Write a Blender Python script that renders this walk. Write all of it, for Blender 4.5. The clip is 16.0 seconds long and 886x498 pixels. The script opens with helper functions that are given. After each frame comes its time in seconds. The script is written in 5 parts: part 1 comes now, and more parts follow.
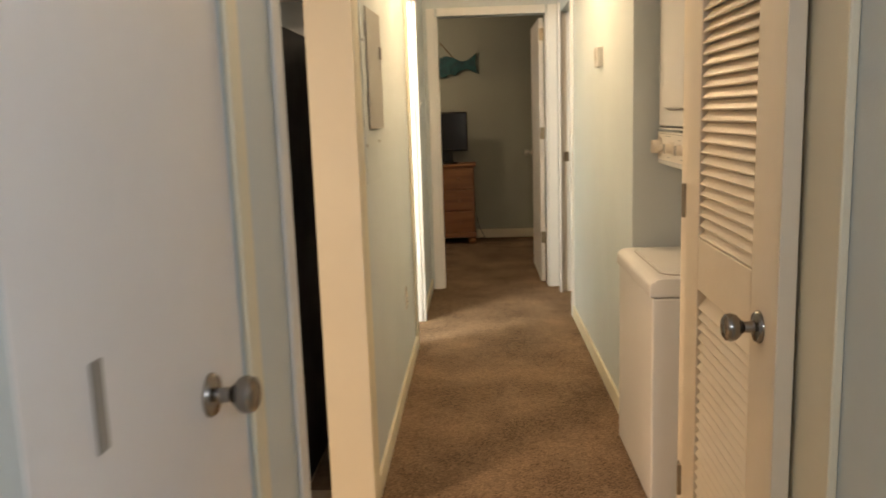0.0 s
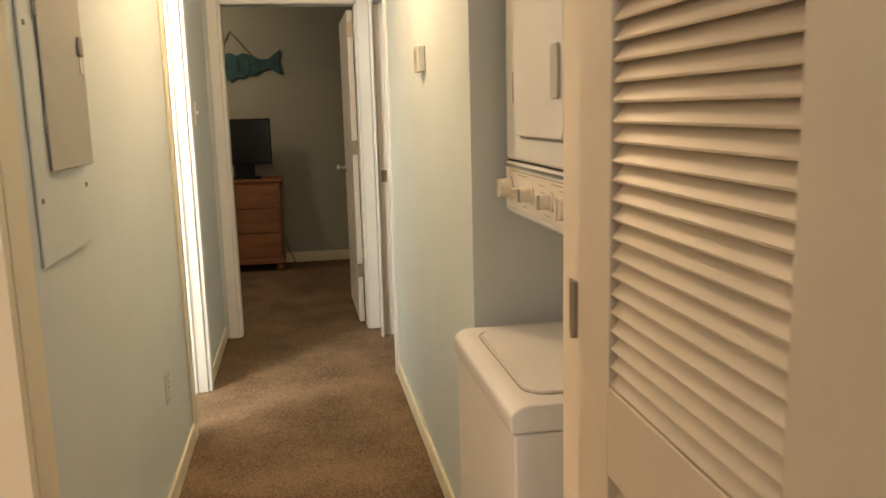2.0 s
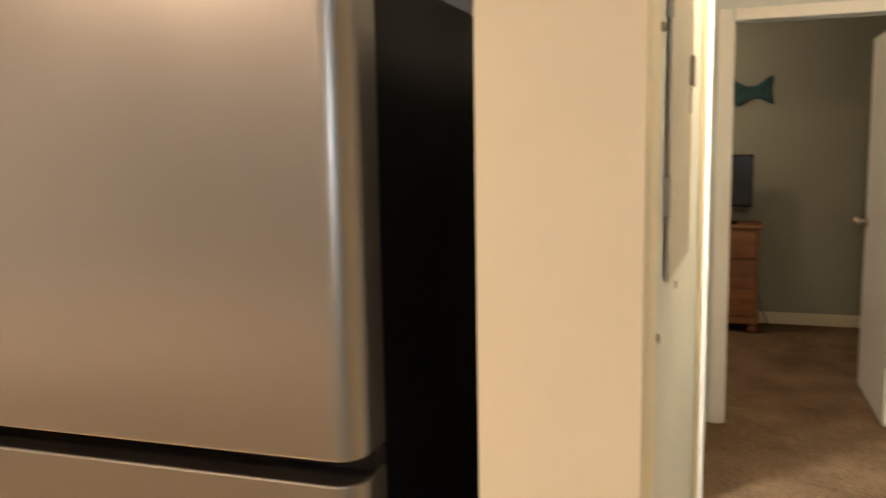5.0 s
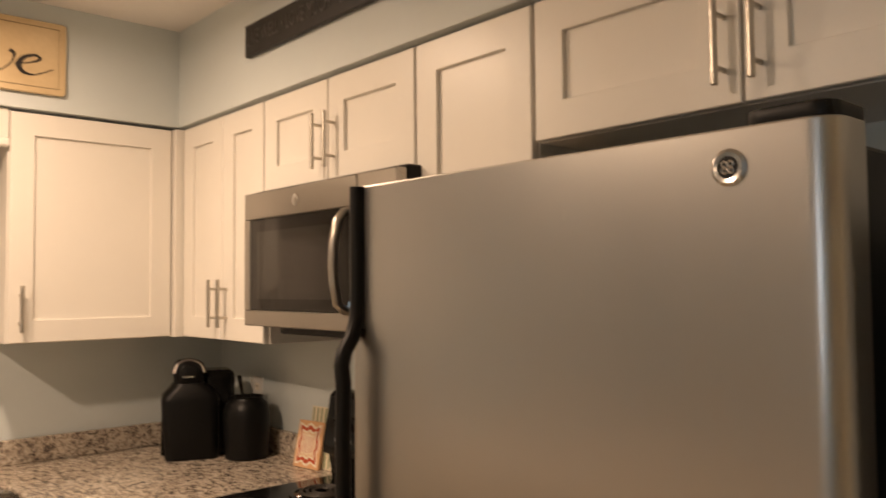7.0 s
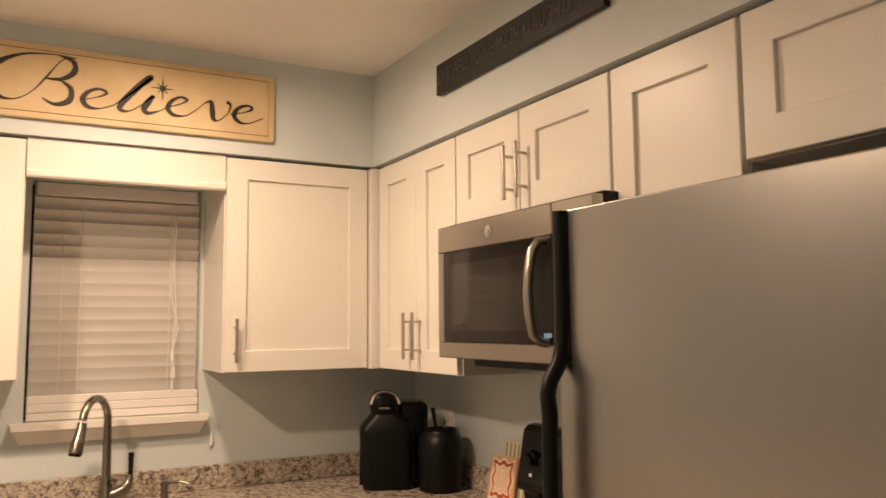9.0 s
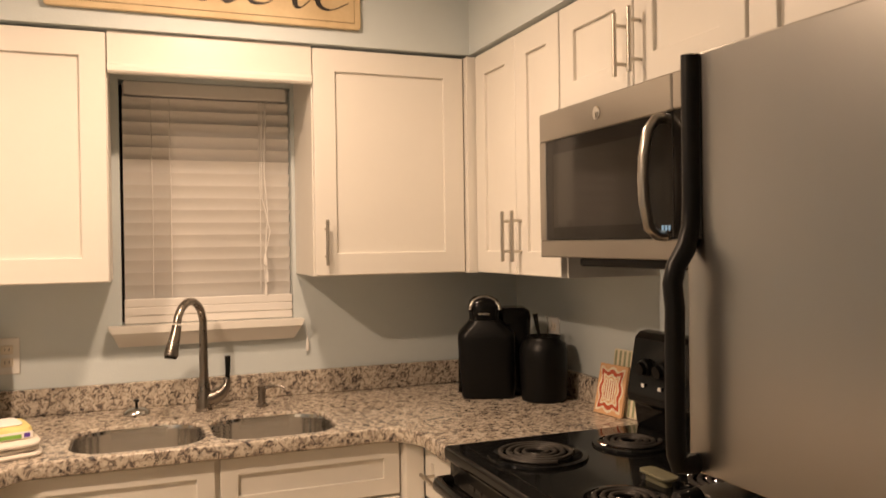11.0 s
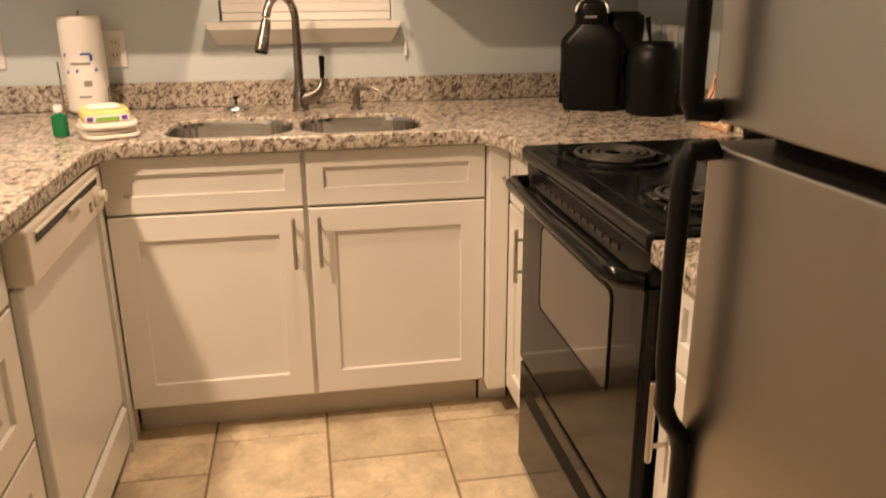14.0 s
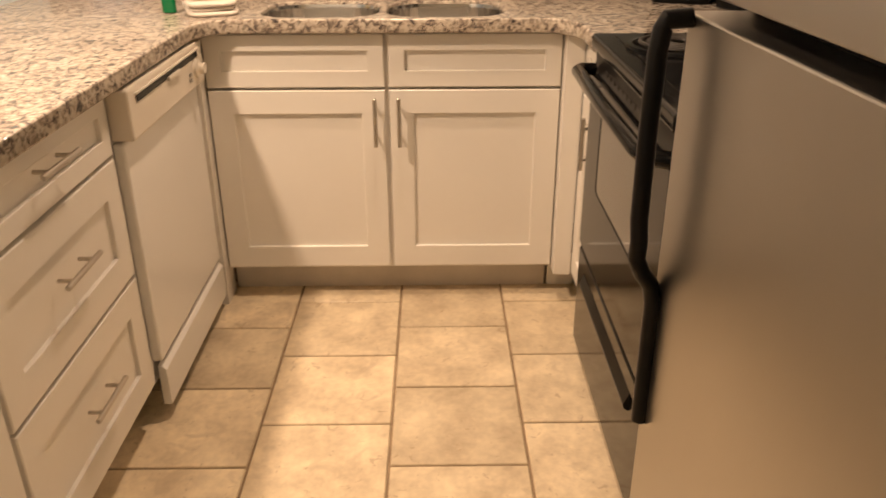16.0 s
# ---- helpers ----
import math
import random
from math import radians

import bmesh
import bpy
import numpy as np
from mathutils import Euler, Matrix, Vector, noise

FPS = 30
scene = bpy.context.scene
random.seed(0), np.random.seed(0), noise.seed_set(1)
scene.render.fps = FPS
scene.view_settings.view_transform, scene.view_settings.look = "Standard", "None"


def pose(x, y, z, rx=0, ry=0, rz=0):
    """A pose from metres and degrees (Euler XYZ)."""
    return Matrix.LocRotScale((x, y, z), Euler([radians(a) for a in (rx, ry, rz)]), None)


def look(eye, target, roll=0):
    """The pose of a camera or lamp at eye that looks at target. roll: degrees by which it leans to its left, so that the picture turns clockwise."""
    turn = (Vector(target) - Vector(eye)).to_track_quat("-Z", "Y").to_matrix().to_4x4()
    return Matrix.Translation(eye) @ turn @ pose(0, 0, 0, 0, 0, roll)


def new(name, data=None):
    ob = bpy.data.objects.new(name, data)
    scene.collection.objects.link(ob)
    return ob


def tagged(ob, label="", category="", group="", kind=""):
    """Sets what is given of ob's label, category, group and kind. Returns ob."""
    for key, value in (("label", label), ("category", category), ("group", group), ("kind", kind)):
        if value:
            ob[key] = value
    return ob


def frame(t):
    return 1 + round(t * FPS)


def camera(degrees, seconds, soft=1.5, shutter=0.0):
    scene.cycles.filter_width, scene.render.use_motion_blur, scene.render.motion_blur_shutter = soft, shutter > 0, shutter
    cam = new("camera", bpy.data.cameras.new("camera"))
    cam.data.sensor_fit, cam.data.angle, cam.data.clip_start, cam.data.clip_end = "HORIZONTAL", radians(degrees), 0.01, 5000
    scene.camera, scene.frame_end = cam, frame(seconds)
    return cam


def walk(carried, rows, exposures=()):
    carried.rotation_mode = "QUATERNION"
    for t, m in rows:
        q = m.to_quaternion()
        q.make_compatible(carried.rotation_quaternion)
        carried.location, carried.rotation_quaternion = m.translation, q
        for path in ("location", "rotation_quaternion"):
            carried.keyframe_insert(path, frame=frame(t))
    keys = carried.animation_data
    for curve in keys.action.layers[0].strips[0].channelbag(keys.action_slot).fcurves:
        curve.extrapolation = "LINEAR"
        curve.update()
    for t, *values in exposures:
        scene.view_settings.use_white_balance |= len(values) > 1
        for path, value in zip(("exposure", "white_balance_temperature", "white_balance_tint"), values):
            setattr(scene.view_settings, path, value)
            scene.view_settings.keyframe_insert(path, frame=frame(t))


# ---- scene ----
cam = camera(58, 16.0, shutter=0.5)

PATH = [
    (0, (3.423, -3.239, 1.339), (3.329, -1.269, 1.010), -1.9),
    (0.5, (3.452, -2.990, 1.340), (3.483, -1.023, 0.978), -1.7),
    (1, (3.452, -2.718, 1.391), (3.594, -0.758, 1.021), -1.8),
    (1.5, (3.491, -2.464, 1.386), (3.768, -0.517, 1.022), -1.8),
    (2, (3.563, -2.226, 1.409), (3.903, -0.285, 1.065), -1.5),
    (2.5, (3.538, -2.007, 1.397), (3.891, -0.065, 1.070), -1.2),
    (3, (3.443, -1.753, 1.417), (3.782, 0.192, 1.095), -1.2),
    (3.5, (3.377, -1.581, 1.422), (3.597, 0.383, 1.114), -0.9),
    (4, (3.296, -1.484, 1.435), (3.230, 0.493, 1.138), -0.7),
    (4.5, (3.154, -1.446, 1.438), (2.773, 0.498, 1.159), -0.9),
    (5, (3.112, -1.426, 1.472), (2.451, 0.444, 1.218), -1.0),
    (7.3, (3.084, -1.512, 1.519), (1.533, -0.257, 1.652), -0.5),
    (7.5, (3.079, -1.508, 1.521), (1.502, -0.288, 1.67), -0.6),
    (8, (3.07, -1.522, 1.519), (1.435, -0.383, 1.696), -0.5),
    (8.5, (3.056, -1.53, 1.51), (1.363, -0.482, 1.699), -0.4),
    (9, (3.046, -1.521, 1.5), (1.298, -0.568, 1.691), -0.5),
    (9.2, (3.047, -1.52, 1.494), (1.279, -0.604, 1.684), -0.6),
    (11.3, (2.84, -1.394, 1.448), (0.963, -0.706, 1.376), -1.0),
    (11.5, (2.829, -1.382, 1.445), (0.949, -0.708, 1.329), -1.0),
    (12, (2.81, -1.356, 1.412), (0.935, -0.696, 1.195), -0.9),
    (12.5, (2.814, -1.312, 1.394), (0.938, -0.695, 1.074), -0.7),
    (13, (2.814, -1.269, 1.36), (0.928, -0.752, 0.943), -0.4),
    (13.5, (2.815, -1.238, 1.34), (0.93, -0.823, 0.816), -0.2),
    (14, (2.835, -1.205, 1.306), (0.965, -0.882, 0.676), -0.4),
    (14.5, (2.863, -1.202, 1.288), (1.013, -0.94, 0.575), -0.5),
    (15, (2.933, -1.163, 1.289), (1.101, -0.942, 0.518), -0.7),
    (15.5, (2.975, -1.115, 1.288), (1.153, -0.955, 0.477), -0.6),
    (16, (2.984, -1.074, 1.285), (1.173, -1.055, 0.438), -0.2),
]
walk(cam, [(t, look(eye, target, roll)) for t, eye, target, roll in PATH],
     exposures=[(0, 0.5), (1, 0.6), (2.5, 0.2), (3.5, 0.05), (4, 0.1), (4.6, 0.35), (5, 0.65), (7.3, 0.1), (9.2, 0.08), (11.3, 0.05), (13, 0.15), (14.5, 0.35), (16, 0.33)])

# ---- world and lights ----
world = bpy.data.worlds.new("night")
scene.world = world
world.use_nodes = True
wbg = world.node_tree.nodes["Background"]
wbg.inputs["Color"].default_value = (0.02, 0.03, 0.05, 1)
wbg.inputs["Strength"].default_value = 0.1


def lamp(name, at, watts, color, radius=0.06, kind="POINT", size=0.3, spread=180):
    data = bpy.data.lights.new(name, kind)
    data.energy, data.color = watts, color
    if kind == "AREA":
        data.shape, data.size, data.spread = "DISK", size, radians(spread)
    else:
        data.shadow_soft_size = radius
    ob = new(name, data)
    ob.matrix_world = pose(*at)
    return ob


WARM = (1.0, 0.70, 0.48)
# two flush ceiling lamps: one over the aisle, one over the peninsula
lamp("aisle_lamp", (0.95, -1.17, 2.38), 16, WARM, kind="AREA", size=0.12)
lamp("peninsula_lamp", (1.63, -2.19, 2.40), 38, WARM, kind="AREA", size=0.13, spread=166)
lamp("hall_lamp", (3.53, 0.75, 2.33), 27, (1.0, 0.67, 0.37), 0.07)
lamp("bathroom_lamp", (2.20, 0.90, 2.0), 100, (1.0, 0.93, 0.80), 0.12)
lamp("bedroom_lamp", (2.32, 4.49, 2.36), 14, (1.0, 0.74, 0.48), 0.08)
# added cool fill for the entry walls, no known fitting there
lamp("entry_cool_fill", (3.88, -3.65, 1.6), 13, (0.84, 0.90, 1.0), 0.12)
# unseen fill, added to brighten what the refrigerator doors reflect
lamp("living_fill", (1.9, -4.7, 2.25), 7, WARM, 0.15)


# ---- materials ----
def make(name, color, rough=0.5, metal=0.0, vary=0.06, scale=6.0, bump=0.0, bump_scale=200.0, tint=None, coat=0.0, stretch=(1, 1, 1), per_object=0.0, contrast=1.5, gloss=0.5, fine_scale=14, fine_weight=0.3):
    """A principled material with two scales of tonal variation, a little uneven gloss and fine relief."""
    m = bpy.data.materials.new(name)
    m.use_nodes = True
    nt = m.node_tree
    n, l = nt.nodes, nt.links
    b = n["Principled BSDF"]
    b.inputs["Metallic"].default_value = metal
    b.inputs["Coat Weight"].default_value = coat
    b.inputs["Specular IOR Level"].default_value = gloss
    tc = n.new("ShaderNodeTexCoord")
    mp = n.new("ShaderNodeMapping")
    mp.inputs["Scale"].default_value = stretch
    l.new(tc.outputs["Object"], mp.inputs["Vector"])
    big = n.new("ShaderNodeTexNoise")
    big.inputs["Scale"].default_value, big.inputs["Detail"].default_value = scale, 4
    l.new(mp.outputs["Vector"], big.inputs["Vector"])
    fine = n.new("ShaderNodeTexNoise")
    fine.inputs["Scale"].default_value, fine.inputs["Detail"].default_value = scale * fine_scale, 3
    l.new(mp.outputs["Vector"], fine.inputs["Vector"])
    mix = n.new("ShaderNodeMix")
    mix.data_type = "RGBA"
    c = Vector(color)
    t = Vector(tint) if tint else c * (1 - 2.2 * vary)
    mix.inputs["A"].default_value = (*(c * (1 + vary)), 1)
    mix.inputs["B"].default_value = (*t, 1)
    add = n.new("ShaderNodeMath")
    add.operation = "MULTIPLY_ADD"
    add.inputs[1].default_value = fine_weight
    l.new(fine.outputs["Fac"], add.inputs[0])
    sub = n.new("ShaderNodeMath")
    sub.operation = "MULTIPLY_ADD"
    sub.inputs[1].default_value, sub.inputs[2].default_value = contrast, 0.5 - fine_weight / 2 - contrast / 2
    l.new(big.outputs["Fac"], sub.inputs[0])
    l.new(sub.outputs[0], add.inputs[2])
    l.new(add.outputs[0], mix.inputs["Factor"])
    out = mix.outputs["Result"]
    if per_object:
        info = n.new("ShaderNodeObjectInfo")
        hsv = n.new("ShaderNodeHueSaturation")
        rng = n.new("ShaderNodeMapRange")
        rng.inputs["To Min"].default_value, rng.inputs["To Max"].default_value = 1 - per_object, 1 + per_object
        l.new(info.outputs["Random"], rng.inputs["Value"])
        l.new(rng.outputs["Result"], hsv.inputs["Value"])
        l.new(out, hsv.inputs["Color"])
        out = hsv.outputs["Color"]
    l.new(out, b.inputs["Base Color"])
    rr = n.new("ShaderNodeMapRange")
    rr.inputs["To Min"].default_value, rr.inputs["To Max"].default_value = max(rough - 0.06, 0.03), min(rough + 0.08, 1)
    l.new(big.outputs["Fac"], rr.inputs["Value"])
    l.new(rr.outputs["Result"], b.inputs["Roughness"])
    if bump:
        bn = n.new("ShaderNodeTexNoise")
        bn.inputs["Scale"].default_value, bn.inputs["Detail"].default_value = bump_scale, 3
        l.new(mp.outputs["Vector"], bn.inputs["Vector"])
        bp = n.new("ShaderNodeBump")
        bp.inputs["Strength"].default_value, bp.inputs["Distance"].default_value = bump, 0.004
        l.new(bn.outputs["Fac"], bp.inputs["Height"])
        l.new(bp.outputs["Normal"], b.inputs["Normal"])
    return m


def ramp_to(m, noise_node, stops, socket="Base Color"):
    nt = m.node_tree
    r = nt.nodes.new("ShaderNodeValToRGB")
    while len(r.color_ramp.elements) < len(stops):
        r.color_ramp.elements.new(0.5)
    for e, (p, c) in zip(r.color_ramp.elements, stops):
        e.position, e.color = p, (*c, 1)
    nt.links.new(noise_node, r.inputs["Fac"])
    return r


def granite_material():
    m = bpy.data.materials.new("granite")
    m.use_nodes = True
    n, l = m.node_tree.nodes, m.node_tree.links
    b = n["Principled BSDF"]
    tc = n.new("ShaderNodeTexCoord")
    a = n.new("ShaderNodeTexNoise")
    a.inputs["Scale"].default_value, a.inputs["Detail"].default_value, a.inputs["Roughness"].default_value = 54, 6, 0.68
    a.inputs["Distortion"].default_value = 0.9
    l.new(tc.outputs["Object"], a.inputs["Vector"])
    base = ramp_to(m, a.outputs["Fac"], [(0.33, (0.045, 0.042, 0.044)), (0.41, (0.15, 0.13, 0.12)), (0.455, (0.36, 0.30, 0.245)), (0.52, (0.56, 0.50, 0.42)), (0.68, (0.72, 0.67, 0.58))])
    v = n.new("ShaderNodeTexVoronoi")
    v.inputs["Scale"].default_value = 150
    l.new(tc.outputs["Object"], v.inputs["Vector"])
    speck = ramp_to(m, v.outputs["Color"], [(0.16, (0.05, 0.045, 0.045)), (0.30, (0.9, 0.86, 0.8)), (0.8, (1, 1, 1))])
    mul = n.new("ShaderNodeMix")
    mul.data_type, mul.blend_type = "RGBA", "MULTIPLY"
    mul.inputs["Factor"].default_value = 0.5
    l.new(base.outputs["Color"], mul.inputs["A"])
    l.new(speck.outputs["Color"], mul.inputs["B"])
    big = n.new("ShaderNodeTexNoise")
    big.inputs["Scale"].default_value = 5
    l.new(tc.outputs["Object"], big.inputs["Vector"])
    cloud = ramp_to(m, big.outputs["Fac"], [(0.35, (0.62, 0.58, 0.56)), (0.65, (1, 0.98, 0.95))])
    mul2 = n.new("ShaderNodeMix")
    mul2.data_type, mul2.blend_type = "RGBA", "MULTIPLY"
    mul2.inputs["Factor"].default_value = 0.3
    l.new(mul.outputs["Result"], mul2.inputs["A"])
    l.new(cloud.outputs["Color"], mul2.inputs["B"])
    l.new(mul2.outputs["Result"], b.inputs["Base Color"])
    b.inputs["Roughness"].default_value = 0.16
    return m


def carpet_material():
    m = make("carpet", (0.27, 0.185, 0.115), 0.95, vary=0.2, scale=3.2, bump=1.0, bump_scale=150, tint=(0.085, 0.057, 0.036), contrast=1.1, fine_scale=48, fine_weight=2.5)
    m.node_tree.nodes["Principled BSDF"].inputs["Specular IOR Level"].default_value = 0.1
    m.node_tree.nodes["Bump"].inputs["Distance"].default_value = 0.008
    return m


def tile_material():
    m = make("floor_tile", (0.84, 0.71, 0.50), 0.33, vary=0.08, scale=8, bump=0.35, bump_scale=45, tint=(0.50, 0.40, 0.27), per_object=0.16, contrast=1.7, fine_scale=6, fine_weight=0.7)
    n, l = m.node_tree.nodes, m.node_tree.links
    tc = [x for x in n if x.type == "TEX_COORD"][0]
    mp = [x for x in n if x.type == "MAPPING"][0]
    info = n.new("ShaderNodeObjectInfo")
    vm = n.new("ShaderNodeVectorMath")
    vm.operation = "MULTIPLY"
    vm.inputs[1].default_value = (37, 53, 11)
    l.new(info.outputs["Random"], vm.inputs[0])
    l.new(vm.outputs["Vector"], mp.inputs["Location"])
    # brown pits and smudges of the cast stone face
    b = n["Principled BSDF"]
    under = b.inputs["Base Color"].links[0].from_socket
    for scale, lo, hi, tone, weight in ((11, 0.56, 0.68, (0.50, 0.39, 0.26), 0.45), (30, 0.64, 0.70, (0.36, 0.25, 0.14), 0.45)):
        pit = n.new("ShaderNodeTexNoise")
        pit.inputs["Scale"].default_value, pit.inputs["Detail"].default_value, pit.inputs["Distortion"].default_value = scale, 5, 1.1
        l.new(mp.outputs["Vector"], pit.inputs["Vector"])
        edge = n.new("ShaderNodeMapRange")
        edge.inputs["From Min"].default_value, edge.inputs["From Max"].default_value = lo, hi
        edge.inputs["To Max"].default_value = weight
        l.new(pit.outputs["Fac"], edge.inputs["Value"])
        mix = n.new("ShaderNodeMix")
        mix.data_type = "RGBA"
        mix.inputs["B"].default_value = (*tone, 1)
        l.new(edge.outputs["Result"], mix.inputs["Factor"])
        l.new(under, mix.inputs["A"])
        under = mix.outputs["Result"]
    l.new(under, b.inputs["Base Color"])
    return m


def steel_material(name, color, rough, stretch):
    m = make(name, color, rough, 1.0, vary=0.02, scale=3, stretch=stretch)
    b = m.node_tree.nodes["Principled BSDF"]
    b.inputs["Anisotropic"].default_value = 0.1
    tan = m.node_tree.nodes.new("ShaderNodeTangent")
    tan.direction_type, tan.axis = "RADIAL", "Z"
    m.node_tree.links.new(tan.outputs["Tangent"], b.inputs["Tangent"])
    return m


WALL = make("pale_blue_wall_paint", (0.63, 0.69, 0.70), 0.62, vary=0.025, scale=2.5, bump=0.12, bump_scale=160)
CEIL = make("ceiling_paint", (0.84, 0.82, 0.79), 0.85, vary=0.03, scale=2, bump=0.3, bump_scale=90)
BEDWALL = make("bedroom_wall_paint", (0.33, 0.34, 0.285), 0.7, vary=0.03, scale=2, bump=0.12, bump_scale=160)
TRIM = make("cream_trim_paint", (0.79, 0.74, 0.58), 0.42, vary=0.03, scale=3, bump=0.06, bump_scale=70)
WHITETRIM = make("white_trim_paint", (0.82, 0.82, 0.80), 0.4, vary=0.025, scale=3, bump=0.06, bump_scale=70)
CAB = make("white_cabinet_paint", (0.80, 0.77, 0.71), 0.36, vary=0.02, scale=3, bump=0.04, bump_scale=80)
# darker than CAB, with a little more tonal variation
TOE = make("toe_kick_darker", (0.62, 0.57, 0.50), 0.6, vary=0.08, scale=8, bump=0.05)
DOORPAINT = make("white_door_paint", (0.80, 0.78, 0.77), 0.45, vary=0.03, scale=2, bump=0.08, bump_scale=60)
LOUVER = make("cream_louver_paint", (0.80, 0.71, 0.56), 0.45, vary=0.04, scale=4, bump=0.06, bump_scale=70)
GRANITE = granite_material()
CARPET = carpet_material()
TILE = tile_material()
GROUT = make("grout", (0.33, 0.24, 0.15), 0.9, vary=0.15, scale=30, bump=0.3)
STEEL = steel_material("brushed_steel_door", (0.42, 0.402, 0.375), 0.29, (1, 1, 0.15))
STEELMW = steel_material("brushed_steel_trim", (0.42, 0.395, 0.36), 0.28, (0.02, 1, 1))
SINKSTEEL = steel_material("sink_steel", (0.74, 0.72, 0.69), 0.17, (1, 0.05, 1))
NICKEL = make("brushed_nickel", (0.56, 0.52, 0.46), 0.3, 1.0, vary=0.05, scale=20)
CHROME = make("satin_chrome", (0.55, 0.54, 0.52), 0.16, 1.0, vary=0.05, scale=20)
KNOBMETAL = make("tarnished_knob_metal", (0.30, 0.28, 0.26), 0.2, 1.0, vary=0.08, scale=20)
FAUCET = make("dark_brushed_nickel", (0.32, 0.285, 0.25), 0.27, 1.0, vary=0.05, scale=20)
BLACK = make("black_plastic", (0.005, 0.005, 0.005), 0.36, vary=0.1, scale=10, bump=0.05, gloss=0.2)
GLOSSBLACK = make("black_enamel", (0.006, 0.006, 0.006), 0.09, vary=0.1, scale=5, gloss=0.2)
OVENGLASS = make("dark_oven_glass", (0.016, 0.014, 0.012), 0.07, vary=0.1, scale=5, coat=0.1)
MWGLASS = make("microwave_glass", (0.010, 0.009, 0.008), 0.08, vary=0.1, scale=5, gloss=0.32)
# near black: door gasket, and shade painted into recesses
DARKGAP = make("recess_shade_and_gasket", (0.012, 0.010, 0.008), 0.9, vary=0.1)
COIL = make("burner_coil", (0.05, 0.045, 0.04), 0.5, 0.4, vary=0.15, scale=30)
APPLIANCE = make("white_appliance_enamel", (0.82, 0.81, 0.78), 0.22, vary=0.015, scale=2)
OFFWHITE = make("aged_white_plastic", (0.78, 0.72, 0.62), 0.35, vary=0.03, scale=5)
GREYPL = make("grey_plastic", (0.30, 0.28, 0.25), 0.4, vary=0.05, scale=8)
BLIND = make("white_blind_vinyl", (0.82, 0.79, 0.75), 0.5, vary=0.03, scale=5)
PINE = make("honey_pine", (0.27, 0.115, 0.042), 0.42, vary=0.18, scale=4, bump=0.08, stretch=(0.5, 6, 6), tint=(0.17, 0.065, 0.022))
PANELMET = make("grey_panel_paint", (0.46, 0.45, 0.41), 0.5, vary=0.03, scale=5)
SCREEN = make("dark_screen", (0.008, 0.008, 0.009), 0.15, vary=0.05)
SIGNCREAM = make("antiqued_cream_paint", (0.68, 0.54, 0.33), 0.6, vary=0.1, scale=5, bump=0.06, tint=(0.50, 0.36, 0.19))
SIGNBLACK = make("black_sign_paint", (0.014, 0.012, 0.012), 0.55, vary=0.15, scale=12)
INK = make("dark_brown_ink", (0.022, 0.016, 0.012), 0.6, vary=0.1)
SIGNGREY = make("worn_grey_lettering", (0.085, 0.080, 0.075), 0.6, vary=0.2, scale=20)
PAPER = make("paper_towel", (0.84, 0.81, 0.77), 0.85, vary=0.02, scale=12, bump=0.3, bump_scale=120)
CLOTH = make("white_cotton", (0.78, 0.72, 0.64), 0.95, vary=0.06, scale=14, bump=0.5, bump_scale=220)
YELLOW = make("yellow_sponge", (0.80, 0.68, 0.28), 0.85, vary=0.1, scale=20, bump=0.5)
GREENLABEL = make("green_label", (0.20, 0.42, 0.06), 0.45, vary=0.08)
BLUELABEL = make("blue_print", (0.03, 0.13, 0.45), 0.5, vary=0.08)
PURPLE = make("purple_print", (0.12, 0.05, 0.35), 0.5, vary=0.08)
GREENSOAP = make("green_soap", (0.0, 0.16, 0.05), 0.12, vary=0.05)
RED = make("red_tile_glaze", (0.52, 0.10, 0.045), 0.25, vary=0.1)
ORANGE = make("orange_tile_glaze", (0.74, 0.44, 0.24), 0.25, vary=0.08)
PALEGREEN = make("pale_green_glaze", (0.33, 0.36, 0.22), 0.3, vary=0.1)
SPOONGLAZE = make("drab_olive_glaze", (0.21, 0.20, 0.13), 0.3, vary=0.15, scale=20)
CREAM = make("cream_glaze", (0.80, 0.72, 0.55), 0.3, vary=0.05)
TEAL = make("teal_paint", (0.015, 0.10, 0.10), 0.6, vary=0.3, scale=18, tint=(0.02, 0.035, 0.05))
ROPE = make("jute_rope", (0.22, 0.15, 0.08), 0.9, vary=0.2, scale=60)
HINGE = make("hinge_metal", (0.36, 0.31, 0.24), 0.4, 1.0, vary=0.1, scale=20)
LEDBLUE = make("glowing_blue", (0.2, 0.35, 0.5), 0.4)
LEDBLUE.node_tree.nodes["Principled BSDF"].inputs["Emission Color"].default_value = (0.45, 0.72, 1.0, 1)
LEDBLUE.node_tree.nodes["Principled BSDF"].inputs["Emission Strength"].default_value = 0.22
OVENWIN = make("oven_window_glass", (0.085, 0.075, 0.063), 0.08, vary=0.15, scale=4, coat=0.3)
GLASS = bpy.data.materials.new("window_glass")
GLASS.use_nodes = True
gb = GLASS.node_tree.nodes["Principled BSDF"]
gb.inputs["Base Color"].default_value, gb.inputs["Roughness"].default_value = (0.9, 0.95, 0.95, 1), 0.02
gb.inputs["Transmission Weight"].default_value = 1.0

# ---- building helpers ----
BASE = {}


def thing(name, base, label, category, group="", kind=""):
    ob = new(name)
    ob.location = base
    ob.empty_display_size = 0.05
    BASE[ob] = Vector(base)
    return tagged(ob, label, category, group, kind)


